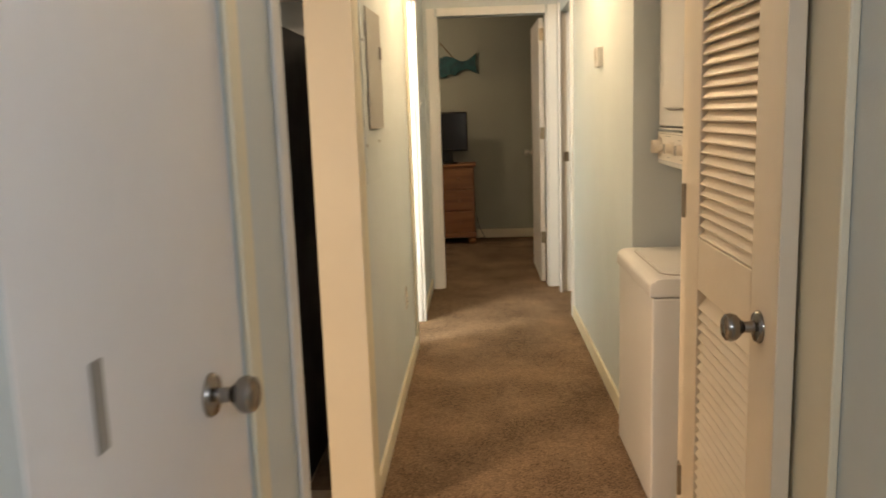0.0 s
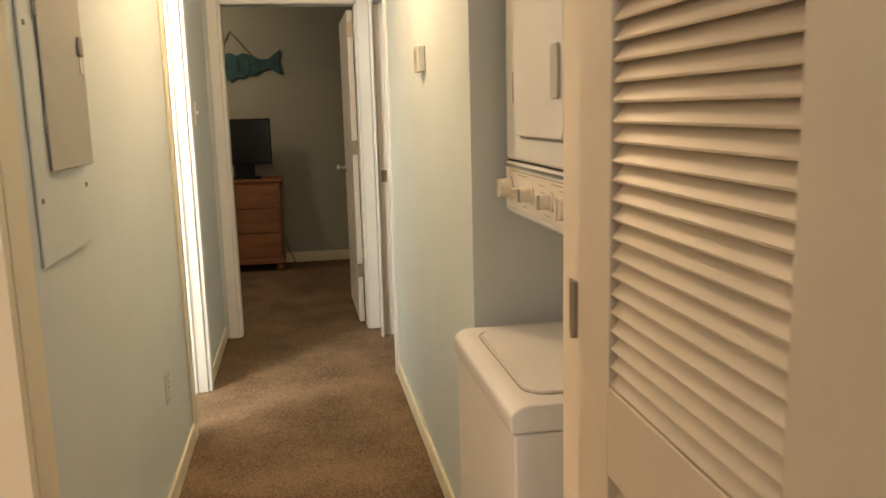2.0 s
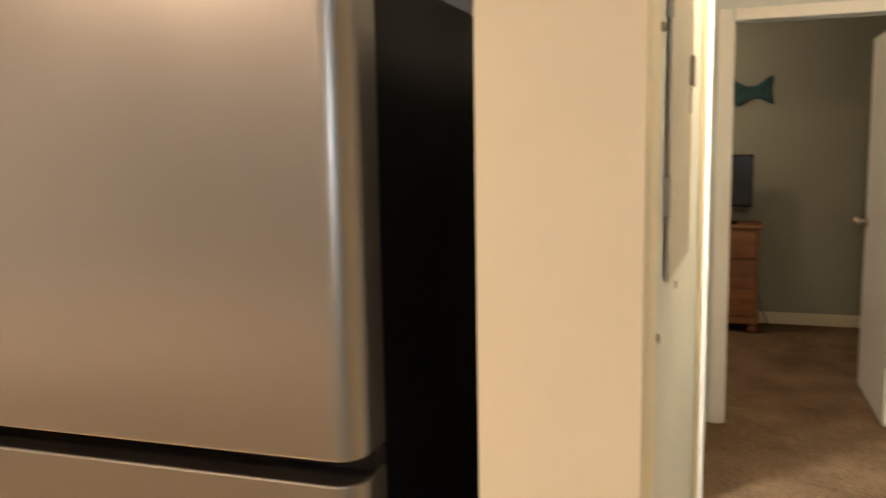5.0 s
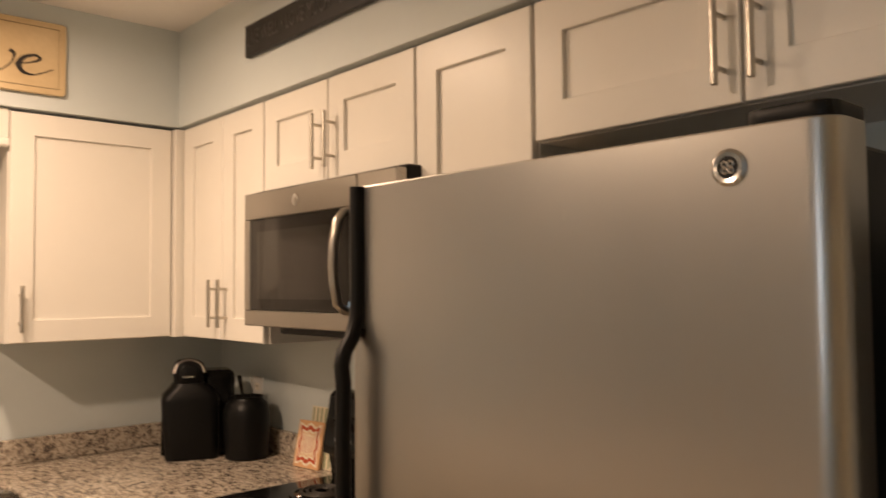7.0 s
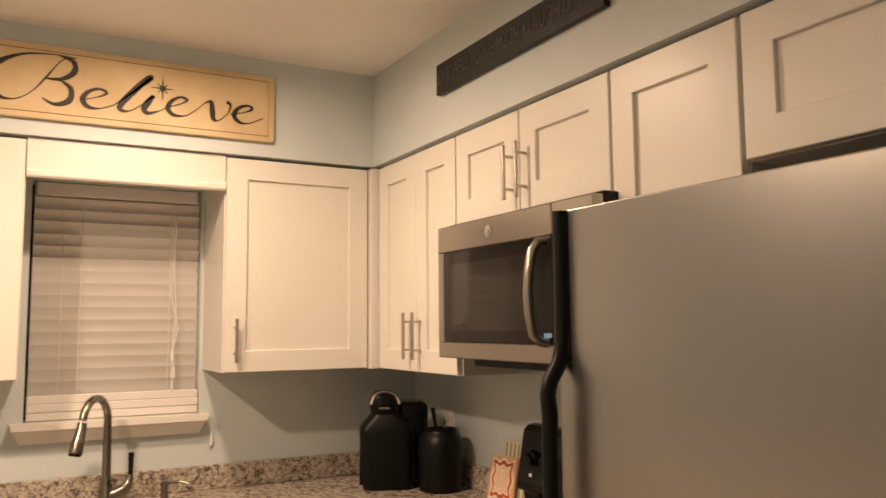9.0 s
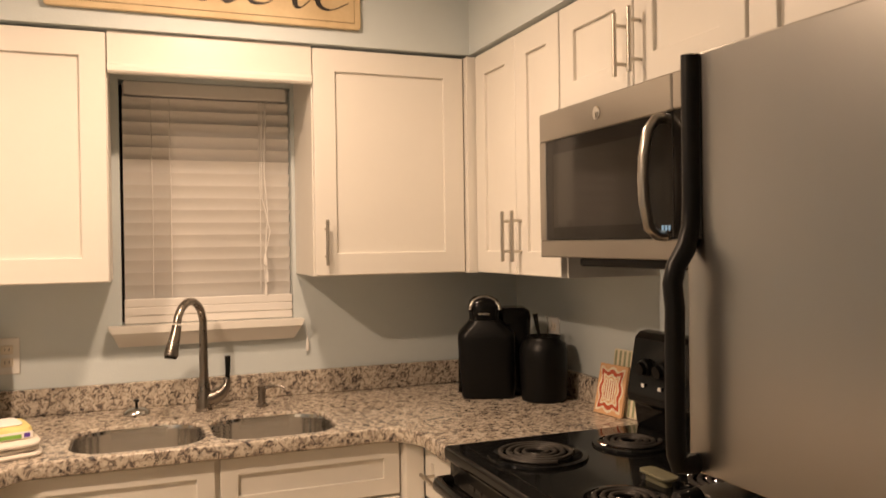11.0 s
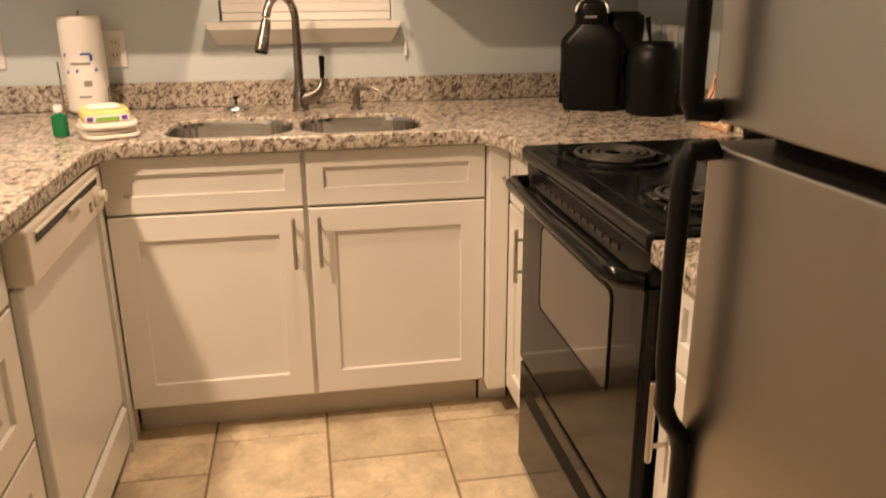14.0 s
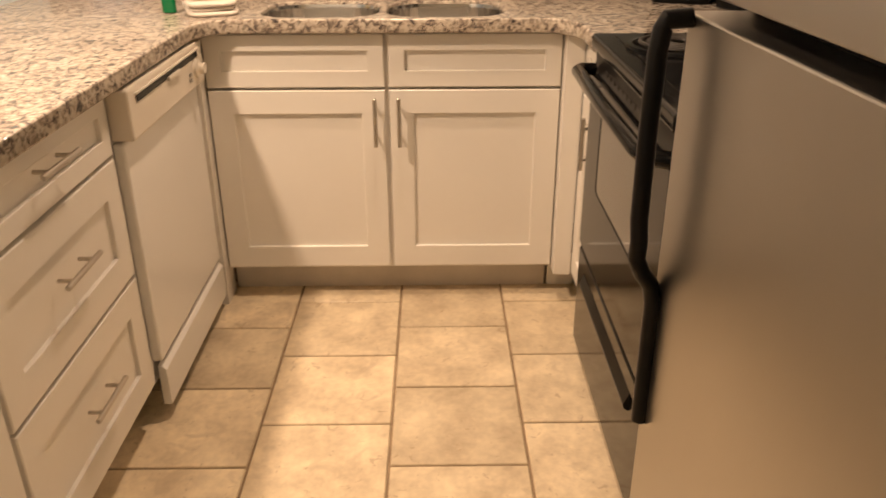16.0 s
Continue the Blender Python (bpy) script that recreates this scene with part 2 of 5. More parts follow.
def part(name, bm, material, parent=None, label="", smooth=False, kind="", category=""):
    """Links a bmesh built in world coordinates as one mesh object, under parent if given."""
    bmesh.ops.recalc_face_normals(bm, faces=bm.faces)
    base = BASE[parent] if parent else Vector((0, 0, 0))
    bmesh.ops.translate(bm, verts=bm.verts, vec=-base)
    for f in bm.faces:
        f.smooth = smooth
    if smooth:
        # sharp at real corners, and where a narrow bevel meets a broad flat face
        for e in bm.edges:
            if len(e.link_faces) == 2:
                turn = e.calc_face_angle(0)
                a, b = sorted(f.calc_area() for f in e.link_faces)
                e.smooth = not (turn > radians(40) or (turn > radians(8) and b > 14 * a))
    me = bpy.data.meshes.new(name)
    bm.to_mesh(me)
    bm.free()
    me.materials.append(material)
    ob = new(name, me)
    BASE[ob] = base
    if parent:
        ob.parent = parent
    return tagged(ob, label, category, kind=kind)


def box(bm, x0, x1, y0, y1, z0, z1, bevel=0.0, seg=1, m=None):
    r = bmesh.ops.create_cube(bm, size=1)
    vs = r["verts"]
    bmesh.ops.scale(bm, vec=(abs(x1 - x0), abs(y1 - y0), abs(z1 - z0)), verts=vs)
    bmesh.ops.translate(bm, vec=((x0 + x1) / 2, (y0 + y1) / 2, (z0 + z1) / 2), verts=vs)
    if bevel:
        es = list({e for v in vs for e in v.link_edges})
        r = bmesh.ops.bevel(bm, geom=es, offset=bevel, segments=seg, affect="EDGES", profile=0.5)
        vs = list({v for f in r["faces"] for v in f.verts} | {v for v in vs if v.is_valid})
    if m:
        bmesh.ops.transform(bm, matrix=m, verts=vs)
    return vs


def abox(x0, x1, y0, y1, z0, z1, bevel=0.0, seg=1, m=None):
    bm = bmesh.new()
    box(bm, x0, x1, y0, y1, z0, z1, bevel, seg, m)
    return bm


def prism(outline, depth_axis, d0, d1, bevel=0.0):
    """An outline of (a, b) pairs pushed along an axis; a, b are the two other axes in x, y, z order."""
    bm = bmesh.new()
    def place(a, b, d):
        return {"x": (d, a, b), "y": (a, d, b), "z": (a, b, d)}[depth_axis]
    lo = [bm.verts.new(place(a, b, d0)) for a, b in outline]
    hi = [bm.verts.new(place(a, b, d1)) for a, b in outline]
    bm.faces.new(lo)
    bm.faces.new(hi)
    k = len(outline)
    for i in range(k):
        bm.faces.new((lo[i], lo[(i + 1) % k], hi[(i + 1) % k], hi[i]))
    if bevel:
        bmesh.ops.recalc_face_normals(bm, faces=bm.faces)
        bmesh.ops.bevel(bm, geom=list(bm.edges), offset=bevel, segments=2, affect="EDGES", profile=0.5)
    return bm


def tube(bm, pts, radius, sides=12, closed=False, flat=1.0):
    """A round bar swept along points; radius may be one number or one for each point. flat squeezes it sideways."""
    pts = [Vector(p) for p in pts]
    k = len(pts)
    rad = radius if isinstance(radius, (list, tuple)) else [radius] * k
    rings, prev = [], None
    for i, p in enumerate(pts):
        a = pts[i - 1] if (i or closed) else p
        b = pts[(i + 1) % k] if (i < k - 1 or closed) else p
        d = (b - a).normalized()
        if prev is None:
            ref = Vector((0, 0, 1)) if abs(d.z) < 0.9 else Vector((1, 0, 0))
            s = d.cross(ref).normalized()
        else:
            s = (prev - d * prev.dot(d)).normalized()
        prev = s
        u = d.cross(s)
        rings.append([bm.verts.new(p + (s * math.cos(q) * flat + u * math.sin(q)) * rad[i]) for q in (2 * math.pi * j / sides for j in range(sides))])
    for i in range(k if closed else k - 1):
        A, B = rings[i], rings[(i + 1) % k]
        for j in range(sides):
            bm.faces.new((A[j], A[(j + 1) % sides], B[(j + 1) % sides], B[j]))
    if not closed:
        bm.faces.new(rings[0])
        bm.faces.new(rings[-1])
    return bm


def lathe(bm, profile, m, sides=24):
    """Revolves (radius, height) pairs about local z, then moves by m."""
    rings = []
    for r, h in profile:
        if r < 1e-6:
            rings.append([bm.verts.new(m @ Vector((0, 0, h)))])
        else:
            rings.append([bm.verts.new(m @ Vector((r * math.cos(q), r * math.sin(q), h))) for q in (2 * math.pi * j / sides for j in range(sides))])
    for A, B in zip(rings, rings[1:]):
        for j in range(sides):
            a, b = A[j % len(A)], A[(j + 1) % len(A)]
            c, d = B[(j + 1) % len(B)], B[j % len(B)]
            vs = []
            for v in (a, b, c, d):
                if v not in vs:
                    vs.append(v)
            if len(vs) > 2:
                bm.faces.new(vs)
    for R in (rings[0], rings[-1]):
        if len(R) > 2:
            bm.faces.new(R)
    return bm


def arc(cx, cy, r, a0, a1, k=8):
    return [(cx + r * math.cos(radians(a0 + (a1 - a0) * i / k)), cy + r * math.sin(radians(a0 + (a1 - a0) * i / k))) for i in range(k + 1)]


def rounded(x0, x1, y0, y1, r, k=6):
    return arc(x1 - r, y1 - r, r, 0, 90, k) + arc(x0 + r, y1 - r, r, 90, 180, k) + arc(x0 + r, y0 + r, r, 180, 270, k) + arc(x1 - r, y0 + r, r, 270, 360, k)


def east(xf):
    """Local width, outward depth, height to the world for a front that faces east at x = xf."""
    return Matrix(((0, 1, 0, xf), (1, 0, 0, 0), (0, 0, 1, 0), (0, 0, 0, 1)))


def south(yf):
    return Matrix(((1, 0, 0, 0), (0, -1, 0, yf), (0, 0, 1, 0), (0, 0, 0, 1)))


def north(yf):
    return Matrix(((1, 0, 0, 0), (0, 1, 0, yf), (0, 0, 1, 0), (0, 0, 0, 1)))


def west(xf):
    return Matrix(((0, -1, 0, xf), (1, 0, 0, 0), (0, 0, 1, 0), (0, 0, 0, 1)))


def wall(name, x0, x1, y0, y1, z0, z1, material=None, label="pale blue painted wall"):
    return part(name, abox(x0, x1, y0, y1, z0, z1), material or WALL, None, label, kind="structure", category="wall")


def letters(name, body, size, m, material, parent, shear=0.0, extrude=0.0012, width=None, align="CENTER", label="", xscale=1.0):
    """Lettering in the built-in font, turned into a mesh; m takes text x, y to the surface."""
    cu = bpy.data.curves.new(name, "FONT")
    cu.body, cu.size, cu.shear, cu.extrude, cu.align_x, cu.align_y = body, size, shear, extrude, align, "CENTER"
    cu.resolution_u = 4
    tmp = new(name, cu)
    me = bpy.data.meshes.new_from_object(tmp)
    bpy.data.objects.remove(tmp)
    bpy.data.curves.remove(cu)
    if width:
        xs = [v.co.x for v in me.vertices]
        xscale = width / (max(xs) - min(xs))
    me.transform(Matrix.Translation(-BASE[parent]) @ m @ Matrix.Diagonal((xscale, 1, 1, 1)))
    me.materials.append(material)
    ob = new(name, me)
    ob.parent = parent
    BASE[ob] = BASE[parent]
    return tagged(ob, label)


def bar_pull(parent, m, u, w0, w1, upright=True):
    """A bar pull: one bar on two posts, standing off a front at local v = 0."""
    bm = bmesh.new()
    off, r = 0.032, 0.006
    P = (lambda a, v: m @ Vector((u, v, a))) if upright else (lambda a, v: m @ Vector((a, v, u)))
    tube(bm, [P(w0, off), P(w0 + 0.002, off), P(w1 - 0.002, off), P(w1, off)], [r * 0.8, r, r, r * 0.8], 12)
    inset = (w1 - w0) * 0.2
    for a in (w0 + inset, w1 - inset):
        tube(bm, [P(a, 0.0), P(a, off)], r * 0.75, 10)
    return part("handle", bm, NICKEL, parent, "brushed nickel bar handle", smooth=True)


def shaker(name, parent, m, u0, u1, w0, w1, rail=0.072, thick=0.02, recess=0.010):
    """A framed front with a recessed flat panel."""
    bm = bmesh.new()
    rail = min(rail, (w1 - w0) * 0.31, (u1 - u0) * 0.28)
    def ring(i, v):
        return [bm.verts.new(m @ Vector((a, v, b))) for a, b in ((u0 + i, w0 + i), (u1 - i, w0 + i), (u1 - i, w1 - i), (u0 + i, w1 - i))]
    rings = [ring(0, -thick), ring(0, -0.0022), ring(0.0022, 0), ring(rail - 0.0015, 0), ring(rail, -0.0015), ring(rail, -recess)]
    for A, B in zip(rings, rings[1:]):
        for j in range(4):
            bm.faces.new((A[j], A[(j + 1) % 4], B[(j + 1) % 4], B[j]))
    bm.faces.new(rings[0])
    bm.faces.new(rings[-1])
    return part(name, bm, CAB, parent)


def cabinet(name, label, m, u0, u1, w0, w1, depth, fronts, toe=0.0, group="", body_top=None):
    """A cabinet box with its fronts; each front is (kind, u0, u1, w0, w1, handle) with handle None or (u, w0, w1, upright)."""
    t = thing(name, m @ Vector(((u0 + u1) / 2, -depth / 2, w0 if not toe else 0)), label, "cabinet", group)
    bm = bmesh.new()
    box(bm, u0, u1, -depth, -0.0215, w0, body_top or w1, 0.001, 1, m)
    part("body", bm, CAB, t)
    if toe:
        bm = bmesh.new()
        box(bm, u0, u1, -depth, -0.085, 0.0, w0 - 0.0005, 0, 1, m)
        part("toe_kick", bm, TOE, t, "recessed toe kick, darker than the fronts")
    for kind, a0, a1, b0, b1, h in fronts:
        f = shaker(kind, t, m, a0, a1, b0, b1)
        if h:
            bar_pull(f, m, *h)
    return t

# ---- structure ----
H = 2.44


def boxes(name, rows, material, label, category="wall"):
    bm = bmesh.new()
    for r in rows:
        box(bm, *r)
    return part(name, bm, material, None, label, kind="structure", category=category)


boxes("floor_slab", [(-0.12, 2.9, -6.2, 0.0, -0.12, -0.005), (2.9, 4.15, -6.2, -0.70, -0.12, -0.005)], GROUT, "brown grout bed under the floor tiles", "floor")
boxes("floor_carpet", [(2.9, 5.4, -0.70, 5.6, -0.12, 0.004), (0.5, 2.9, 0.12, 5.6, -0.12, 0.004)], CARPET, "worn brown cut-pile carpet", "floor")
boxes("ceiling", [(-0.2, 5.5, -6.3, 5.7, H, H + 0.08)], CEIL, "matt off-white ceiling", "ceiling")
boxes("wall_west", [(-0.14, 0, -6.2, -1.46, 0, H), (-0.14, 0, -0.89, 0.12, 0, H), (-0.14, 0, -1.46, -0.89, 0, 1.19), (-0.14, 0, -1.46, -0.89, 2.01, H)], WALL, "pale blue kitchen wall with a window opening")
boxes("wall_north", [(0, 2.9, 0, 0.12, 0, H)], WALL, "pale blue kitchen wall behind the range")
boxes("wall_hall_left", [(2.9, 3.035, -0.722, 1.29, 0, H), (2.9, 3.035, 1.88, 2.88, 0, H), (2.9, 3.035, 1.29, 1.88, 2.04, H)], WALL, "pale green-blue hallway wall with a doorway")
boxes("wall_closet_front", [(2.87, 3.02, -3.2, -2.60, 0, H), (2.87, 3.02, -1.955, -1.592, 0, H), (2.87, 3.02, -2.60, -1.955, 2.04, H)], WALL, "pale blue wall around a white door")
boxes("wall_hall_right", [(4.03, 4.15, -6.2, -0.90, 0, H), (4.03, 4.15, -0.90, -0.05, 2.08, H), (4.03, 4.15, -0.05, 1.95, 0, H), (4.03, 4.15, 1.95, 2.70, 2.04, H), (4.03, 4.15, 2.70, 2.88, 0, H)], WALL, "pale green-blue hallway wall with a laundry opening")
for side, row in (("north", (4.15, 4.80, -0.05, 0.06, 0, H)), ("east", (4.80, 4.92, -1.12, 0.06, 0, H)), ("south", (4.15, 4.80, -1.12, -1.0, 0, H))):
    boxes("wall_laundry_" + side, [row], WALL, "pale green-blue wall inside the laundry recess")
boxes("wall_bedroom", [(0.5, 3.127, 2.88, 3.0, 0, H), (3.95, 5.4, 2.88, 3.0, 0, H), (3.127, 3.95, 2.88, 3.0, 2.06, H)], WALL, "hallway end wall with the bedroom doorway")
boxes("wall_bedroom_north", [(1.3, 5.4, 5.45, 5.57, 0, H)], BEDWALL, "grey-green bedroom wall")
boxes("wall_bedroom_sides", [(1.18, 1.3, 3.0, 5.57, 0, H), (5.2, 5.32, 3.0, 5.57, 0, H)], BEDWALL, "grey-green bedroom side walls")
boxes("wall_bathroom", [(1.1, 1.22, 0.12, 2.88, 0, H)], WHITETRIM, "white bathroom wall")
boxes("wall_side_room", [(5.1, 5.22, 0.9, 2.88, 0, H), (4.15, 5.1, 0.9, 1.0, 0, H)], WALL, "wall of the dark side room")
boxes("wall_south", [(-0.14, 4.15, -6.32, -6.2, 0, H)], WALL, "pale blue end wall")
boxes("soffit", [(0, 0.335, -2.42, 0, 2.093, H), (0.335, 2.9, -0.335, 0, 2.093, H)], WALL, "pale blue boxed soffit above the wall cabinets", "soffit")
boxes("post_trim", [(2.905, 3.050, -0.752, -0.722, 0, H)], TRIM, "cream painted board on the wall end", "trim")
boxes("post_corner_trim", [(3.0355, 3.050, -0.714, -0.606, 0, H)], TRIM, "cream corner strip on the wall end", "trim")


def casing(name, rows, material, label):
    bm = bmesh.new()
    for r in rows:
        box(bm, *r, bevel=0.004, seg=2)
    return part(name, bm, material, None, label, kind="structure", category="door casing")


casing("bathroom_casing_1", [(3.036, 3.052, 1.235, 1.293, 0.004, 2.10), (3.036, 3.052, 1.294, 1.876, 2.042, 2.10), (2.9, 3.034, 1.2905, 1.305, 0.004, 2.04)], TRIM, "cream painted door casing")
casing("bathroom_casing_2", [(3.036, 3.056, 1.872, 1.935, 0.004, 2.10), (2.892, 3.035, 1.862, 1.8795, 0.004, 2.04), (2.95, 2.985, 1.850, 1.8615, 0.004, 2.03)], WHITETRIM, "white door jamb and casing lit from inside")
casing("bedroom_casing_1", [(3.062, 3.122, 2.862, 2.879, 0.004, 2.12), (3.1225, 3.142, 2.878, 3.0, 0.004, 2.06)], WHITETRIM, "white bedroom door casing")
casing("bedroom_casing_2", [(3.955, 4.025, 2.862, 2.879, 0.004, 2.12), (3.94, 3.9545, 2.878, 3.0, 0.004, 2.06), (3.1425, 3.9395, 2.862, 2.879, 2.062, 2.12)], WHITETRIM, "white bedroom door casing")
casing("side_room_casing", [(4.012, 4.0295, 2.64, 2.70, 0.004, 2.10), (4.03, 4.15, 2.684, 2.6995, 0.004, 2.04), (4.012, 4.0295, 1.95, 2.01, 2.042, 2.10), (4.02, 4.15, 1.951, 1.966, 0.004, 2.04), (4.014, 4.0295, 1.89, 1.95, 0.004, 2.10)], WHITETRIM, "white side room door casing")
part("strike_plate", abox(4.05, 4.085, 2.679, 2.6835, 0.98, 1.05), HINGE, None, "brass strike plate on the door jamb", kind="structure", category="strike plate")
casing("laundry_casing", [(4.008, 4.0295, -1.012, -0.902, 0.0, 2.14), (4.03, 4.15, -0.9195, -0.9005, 0.0, 2.08)], LOUVER, "cream laundry opening casing")
casing("side_door_trim", [(4.012, 4.0295, -1.915, -1.72, 0.0, 2.14)], TRIM, "cream trim board on the hallway wall")
casing("entry_casing", [(3.0205, 3.031, -1.953, -1.885, 0.0, 2.10), (3.0205, 3.031, -2.60, -1.885, 2.101, 2.16)], TRIM, "cream door casing")
casing("entry_corner_trim", [(2.865, 3.03, -1.591, -1.575, 0.0, H - 0.002), (3.0205, 3.030, -1.645, -1.592, 0.0, H - 0.002)], WHITETRIM, "white corner board at the wall end")


def baseboard(name, x0, x1, y0, y1, h=0.085, material=None):
    bm = bmesh.new()
    box(bm, x0, x1, y0, y1, 0.004, h, 0.004, 2)
    return part(name, bm, material or TRIM, None, "cream painted baseboard", kind="structure", category="baseboard")


baseboard("baseboard_1", 3.0355, 3.049, -0.683, 1.233)
baseboard("baseboard_2", 4.016, 4.0295, -0.048, 1.888)
baseboard("baseboard_3", 3.0355, 3.049, 1.937, 2.86)
baseboard("baseboard_4", 1.3, 5.2, 5.436, 5.4495, 0.10)

# ---- window ----
win = thing("window_1", (0, -1.175, 1.19), "white kitchen window with dark night glass behind blinds", "window", kind="structure")
bm = bmesh.new()
for r in [(-0.125, -0.09, -1.459, -1.425, 1.191, 2.009), (-0.125, -0.09, -0.925, -0.891, 1.191, 2.009), (-0.125, -0.09, -1.4245, -0.9255, 1.191, 1.225), (-0.125, -0.09, -1.4245, -0.9255, 1.975, 2.009), (-0.125, -0.095, -1.4245, -0.9255, 1.58, 1.61)]:
    box(bm, *r, bevel=0.003)
# frame painted near black for the shaded gap around the blind
part("window_frame", bm, DARKGAP, win, "window frame coloured dark as shade behind the blind")
part("pane", abox(-0.112, -0.108, -1.424, -0.926, 1.226, 1.579), GLASS, win)
part("pane", abox(-0.112, -0.108, -1.424, -0.926, 1.611, 1.974), GLASS, win)
# mitred ends: the lower edge is shorter than the top
bm2 = bmesh.new()
top = [(0.002, 1.190), (0.064, 1.190), (0.066, 1.168), (0.056, 1.158), (0.040, 1.138), (0.026, 1.120), (0.002, 1.117)]
A = [bm2.verts.new((a, -1.502 + (1.19 - b) * 0.45, b)) for a, b in top]
B = [bm2.verts.new((a, -0.862 - (1.19 - b) * 0.45, b)) for a, b in top]
bm2.faces.new(A)
bm2.faces.new(B)
for i in range(len(top)):
    bm2.faces.new((A[i], A[(i + 1) % len(top)], B[(i + 1) % len(top)], B[i]))
part("window_sill", bm2, CAB, win, "white moulded window sill")

blind = thing("window_blind", (-0.03, -1.175, 1.2), "white slatted horizontal blind, lowered and closed", "blind")
bm = abox(-0.062, -0.008, -1.445, -0.905, 1.962, 2.008, 0.003)
part("headrail", bm, BLIND, blind)
zz = 1.272
while zz < 1.955:
    bm = bmesh.new()
    k = 5
    ins = [(-0.050 + 0.024 * i / k - 0.004 * math.sin(math.pi * i / k), zz + 0.048 * i / k) for i in range(k + 1)]
    jit = random.uniform(-0.002, 0.002)
    rows = [[bm.verts.new((x + dx, y, z + jit)) for x, z in ins] for dx, y in ((0, -1.450), (0, -0.8935))]
    back = [[bm.verts.new((x + 0.0028, y, z + jit)) for x, z in ins] for y in (-1.450, -0.8935)]
    for i in range(k):
        bm.faces.new((rows[0][i], rows[1][i], rows[1][i + 1], rows[0][i + 1]))
        bm.faces.new((back[0][i], back[1][i], back[1][i + 1], back[0][i + 1]))
        bm.faces.new((rows[0][i], back[0][i], back[0][i + 1], rows[0][i + 1]))
        bm.faces.new((rows[1][i], back[1][i], back[1][i + 1], rows[1][i + 1]))
    for i in (0, k):
        bm.faces.new((rows[0][i], rows[1][i], back[1][i], back[0][i]))
    part("slat", bm, BLIND, blind, smooth=True)
    zz += 0.0425
for i in range(3):
    z = 1.1915 + i * 0.0280
    part("slat" if i else "bottom_rail", abox(-0.026 + 0.003 * (i % 2), 0.0 + 0.003 * (i % 2), -1.452, -0.8925, z, z + 0.0279, 0.004, 3), BLIND, blind)
for y in (-1.36, -1.30, -1.00):
    bm = tube(bmesh.new(), [(-0.022, y, 1.22), (-0.021, y + 0.002, 1.6), (-0.022, y, 1.96)], 0.0014, 6)
    part("ladder_cord", bm, BLIND, blind)
bm = bmesh.new()
tube(bm, [(-0.012, -0.975, 1.96), (-0.008, -0.985, 1.7), (-0.006, -0.975, 1.55), (-0.004, -0.985, 1.45), (-0.004, -0.98, 1.33)], 0.0022, 6)
tube(bm, [(-0.010, -0.99, 1.96), (-0.004, -0.995, 1.62), (-0.004, -0.968, 1.5), (-0.004, -0.99, 1.4), (-0.004, -0.985, 1.28)], 0.0022, 6)
for y, z in ((-0.98, 1.33), (-0.985, 1.28), (-0.985, 1.39)):
    lathe(bm, [(0.003, 0.03), (0.007, 0.0), (0.007, -0.01), (0, -0.012)], pose(-0.004, y, z), 10)
part("pull_cord", bm, BLIND, blind, "white pull cords with tassels", smooth=True)
bm = tube(bmesh.new(), [(0.004, -0.845, 1.16), (0.006, -0.843, 1.12)], 0.0012, 6)
lathe(bm, [(0.002, 0.02), (0.006, -0.01), (0.006, -0.03), (0, -0.032)], pose(0.010, -0.843, 1.10), 10)
part("cord_tassel", bm, BLIND, blind, smooth=True)

# ---- doors of the hall ----


def knob(parent, m, u, w, material):
    """A round door knob with its rose, on a front at local v = 0."""
    q = m @ pose(u, 0, w, -90, 0, 0)
    rose = part("rose", lathe(bmesh.new(), [(0.033, 0), (0.033, 0.004), (0.029, 0.009), (0.014, 0.012), (0.013, 0.015)], q), material, parent, smooth=True)
    part("knob", lathe(bmesh.new(), [(0.012, 0.012), (0.011, 0.030), (0.016, 0.036), (0.026, 0.046), (0.0285, 0.056), (0.026, 0.066), (0.019, 0.071), (0.010, 0.072), (0, 0.0725)], q), material, parent, "round satin metal knob", smooth=True)


cd = thing("closet_door", (3.0, -2.28, 0.01), "closed flat white painted door with a round knob", "door")
m = east(3.0185)
part("leaf", abox(-2.596, -1.958, -0.035, 0, 0.01, 2.036, 0.002, 1, m), DOORPAINT, cd)
knob(cd, m, -2.125, 0.943, KNOBMETAL)
part("metal_strip", abox(-2.468, -2.444, 0.0005, 0.003, 1.0, 1.10, 0.0006, 1, m), GREYPL, cd, "worn grey metal strip")

bd = thing("bedroom_door", (3.94, 3.02, 0.015), "open white bedroom door swung against the side wall", "door")
md = pose(3.935, 3.005, 0, 0, 0, 90.4)
part("leaf", abox(0, 0.79, 0.0, 0.035, 0.02, 2.04, 0.002, 1, md), DOORPAINT, bd)
for hz in (0.37, 1.18, 2.0 - 0.08):
    bm = abox(-0.0022, 0.0002, -0.004, 0.034, hz - 0.045, hz + 0.045, 0.0005, 1, md)
    tube(bm, [md @ Vector((-0.004, -0.005, hz - 0.045)), md @ Vector((-0.004, -0.005, hz + 0.045))], 0.006, 10)
    part("hinge", bm, HINGE, bd, "dull brass hinge")
knob(bd, md @ Matrix.Translation((0, 0.035, 0)), 0.73, 1.0, NICKEL)
knob(bd, md @ Matrix.Diagonal((1, -1, 1, 1)), 0.73, 1.0, NICKEL)

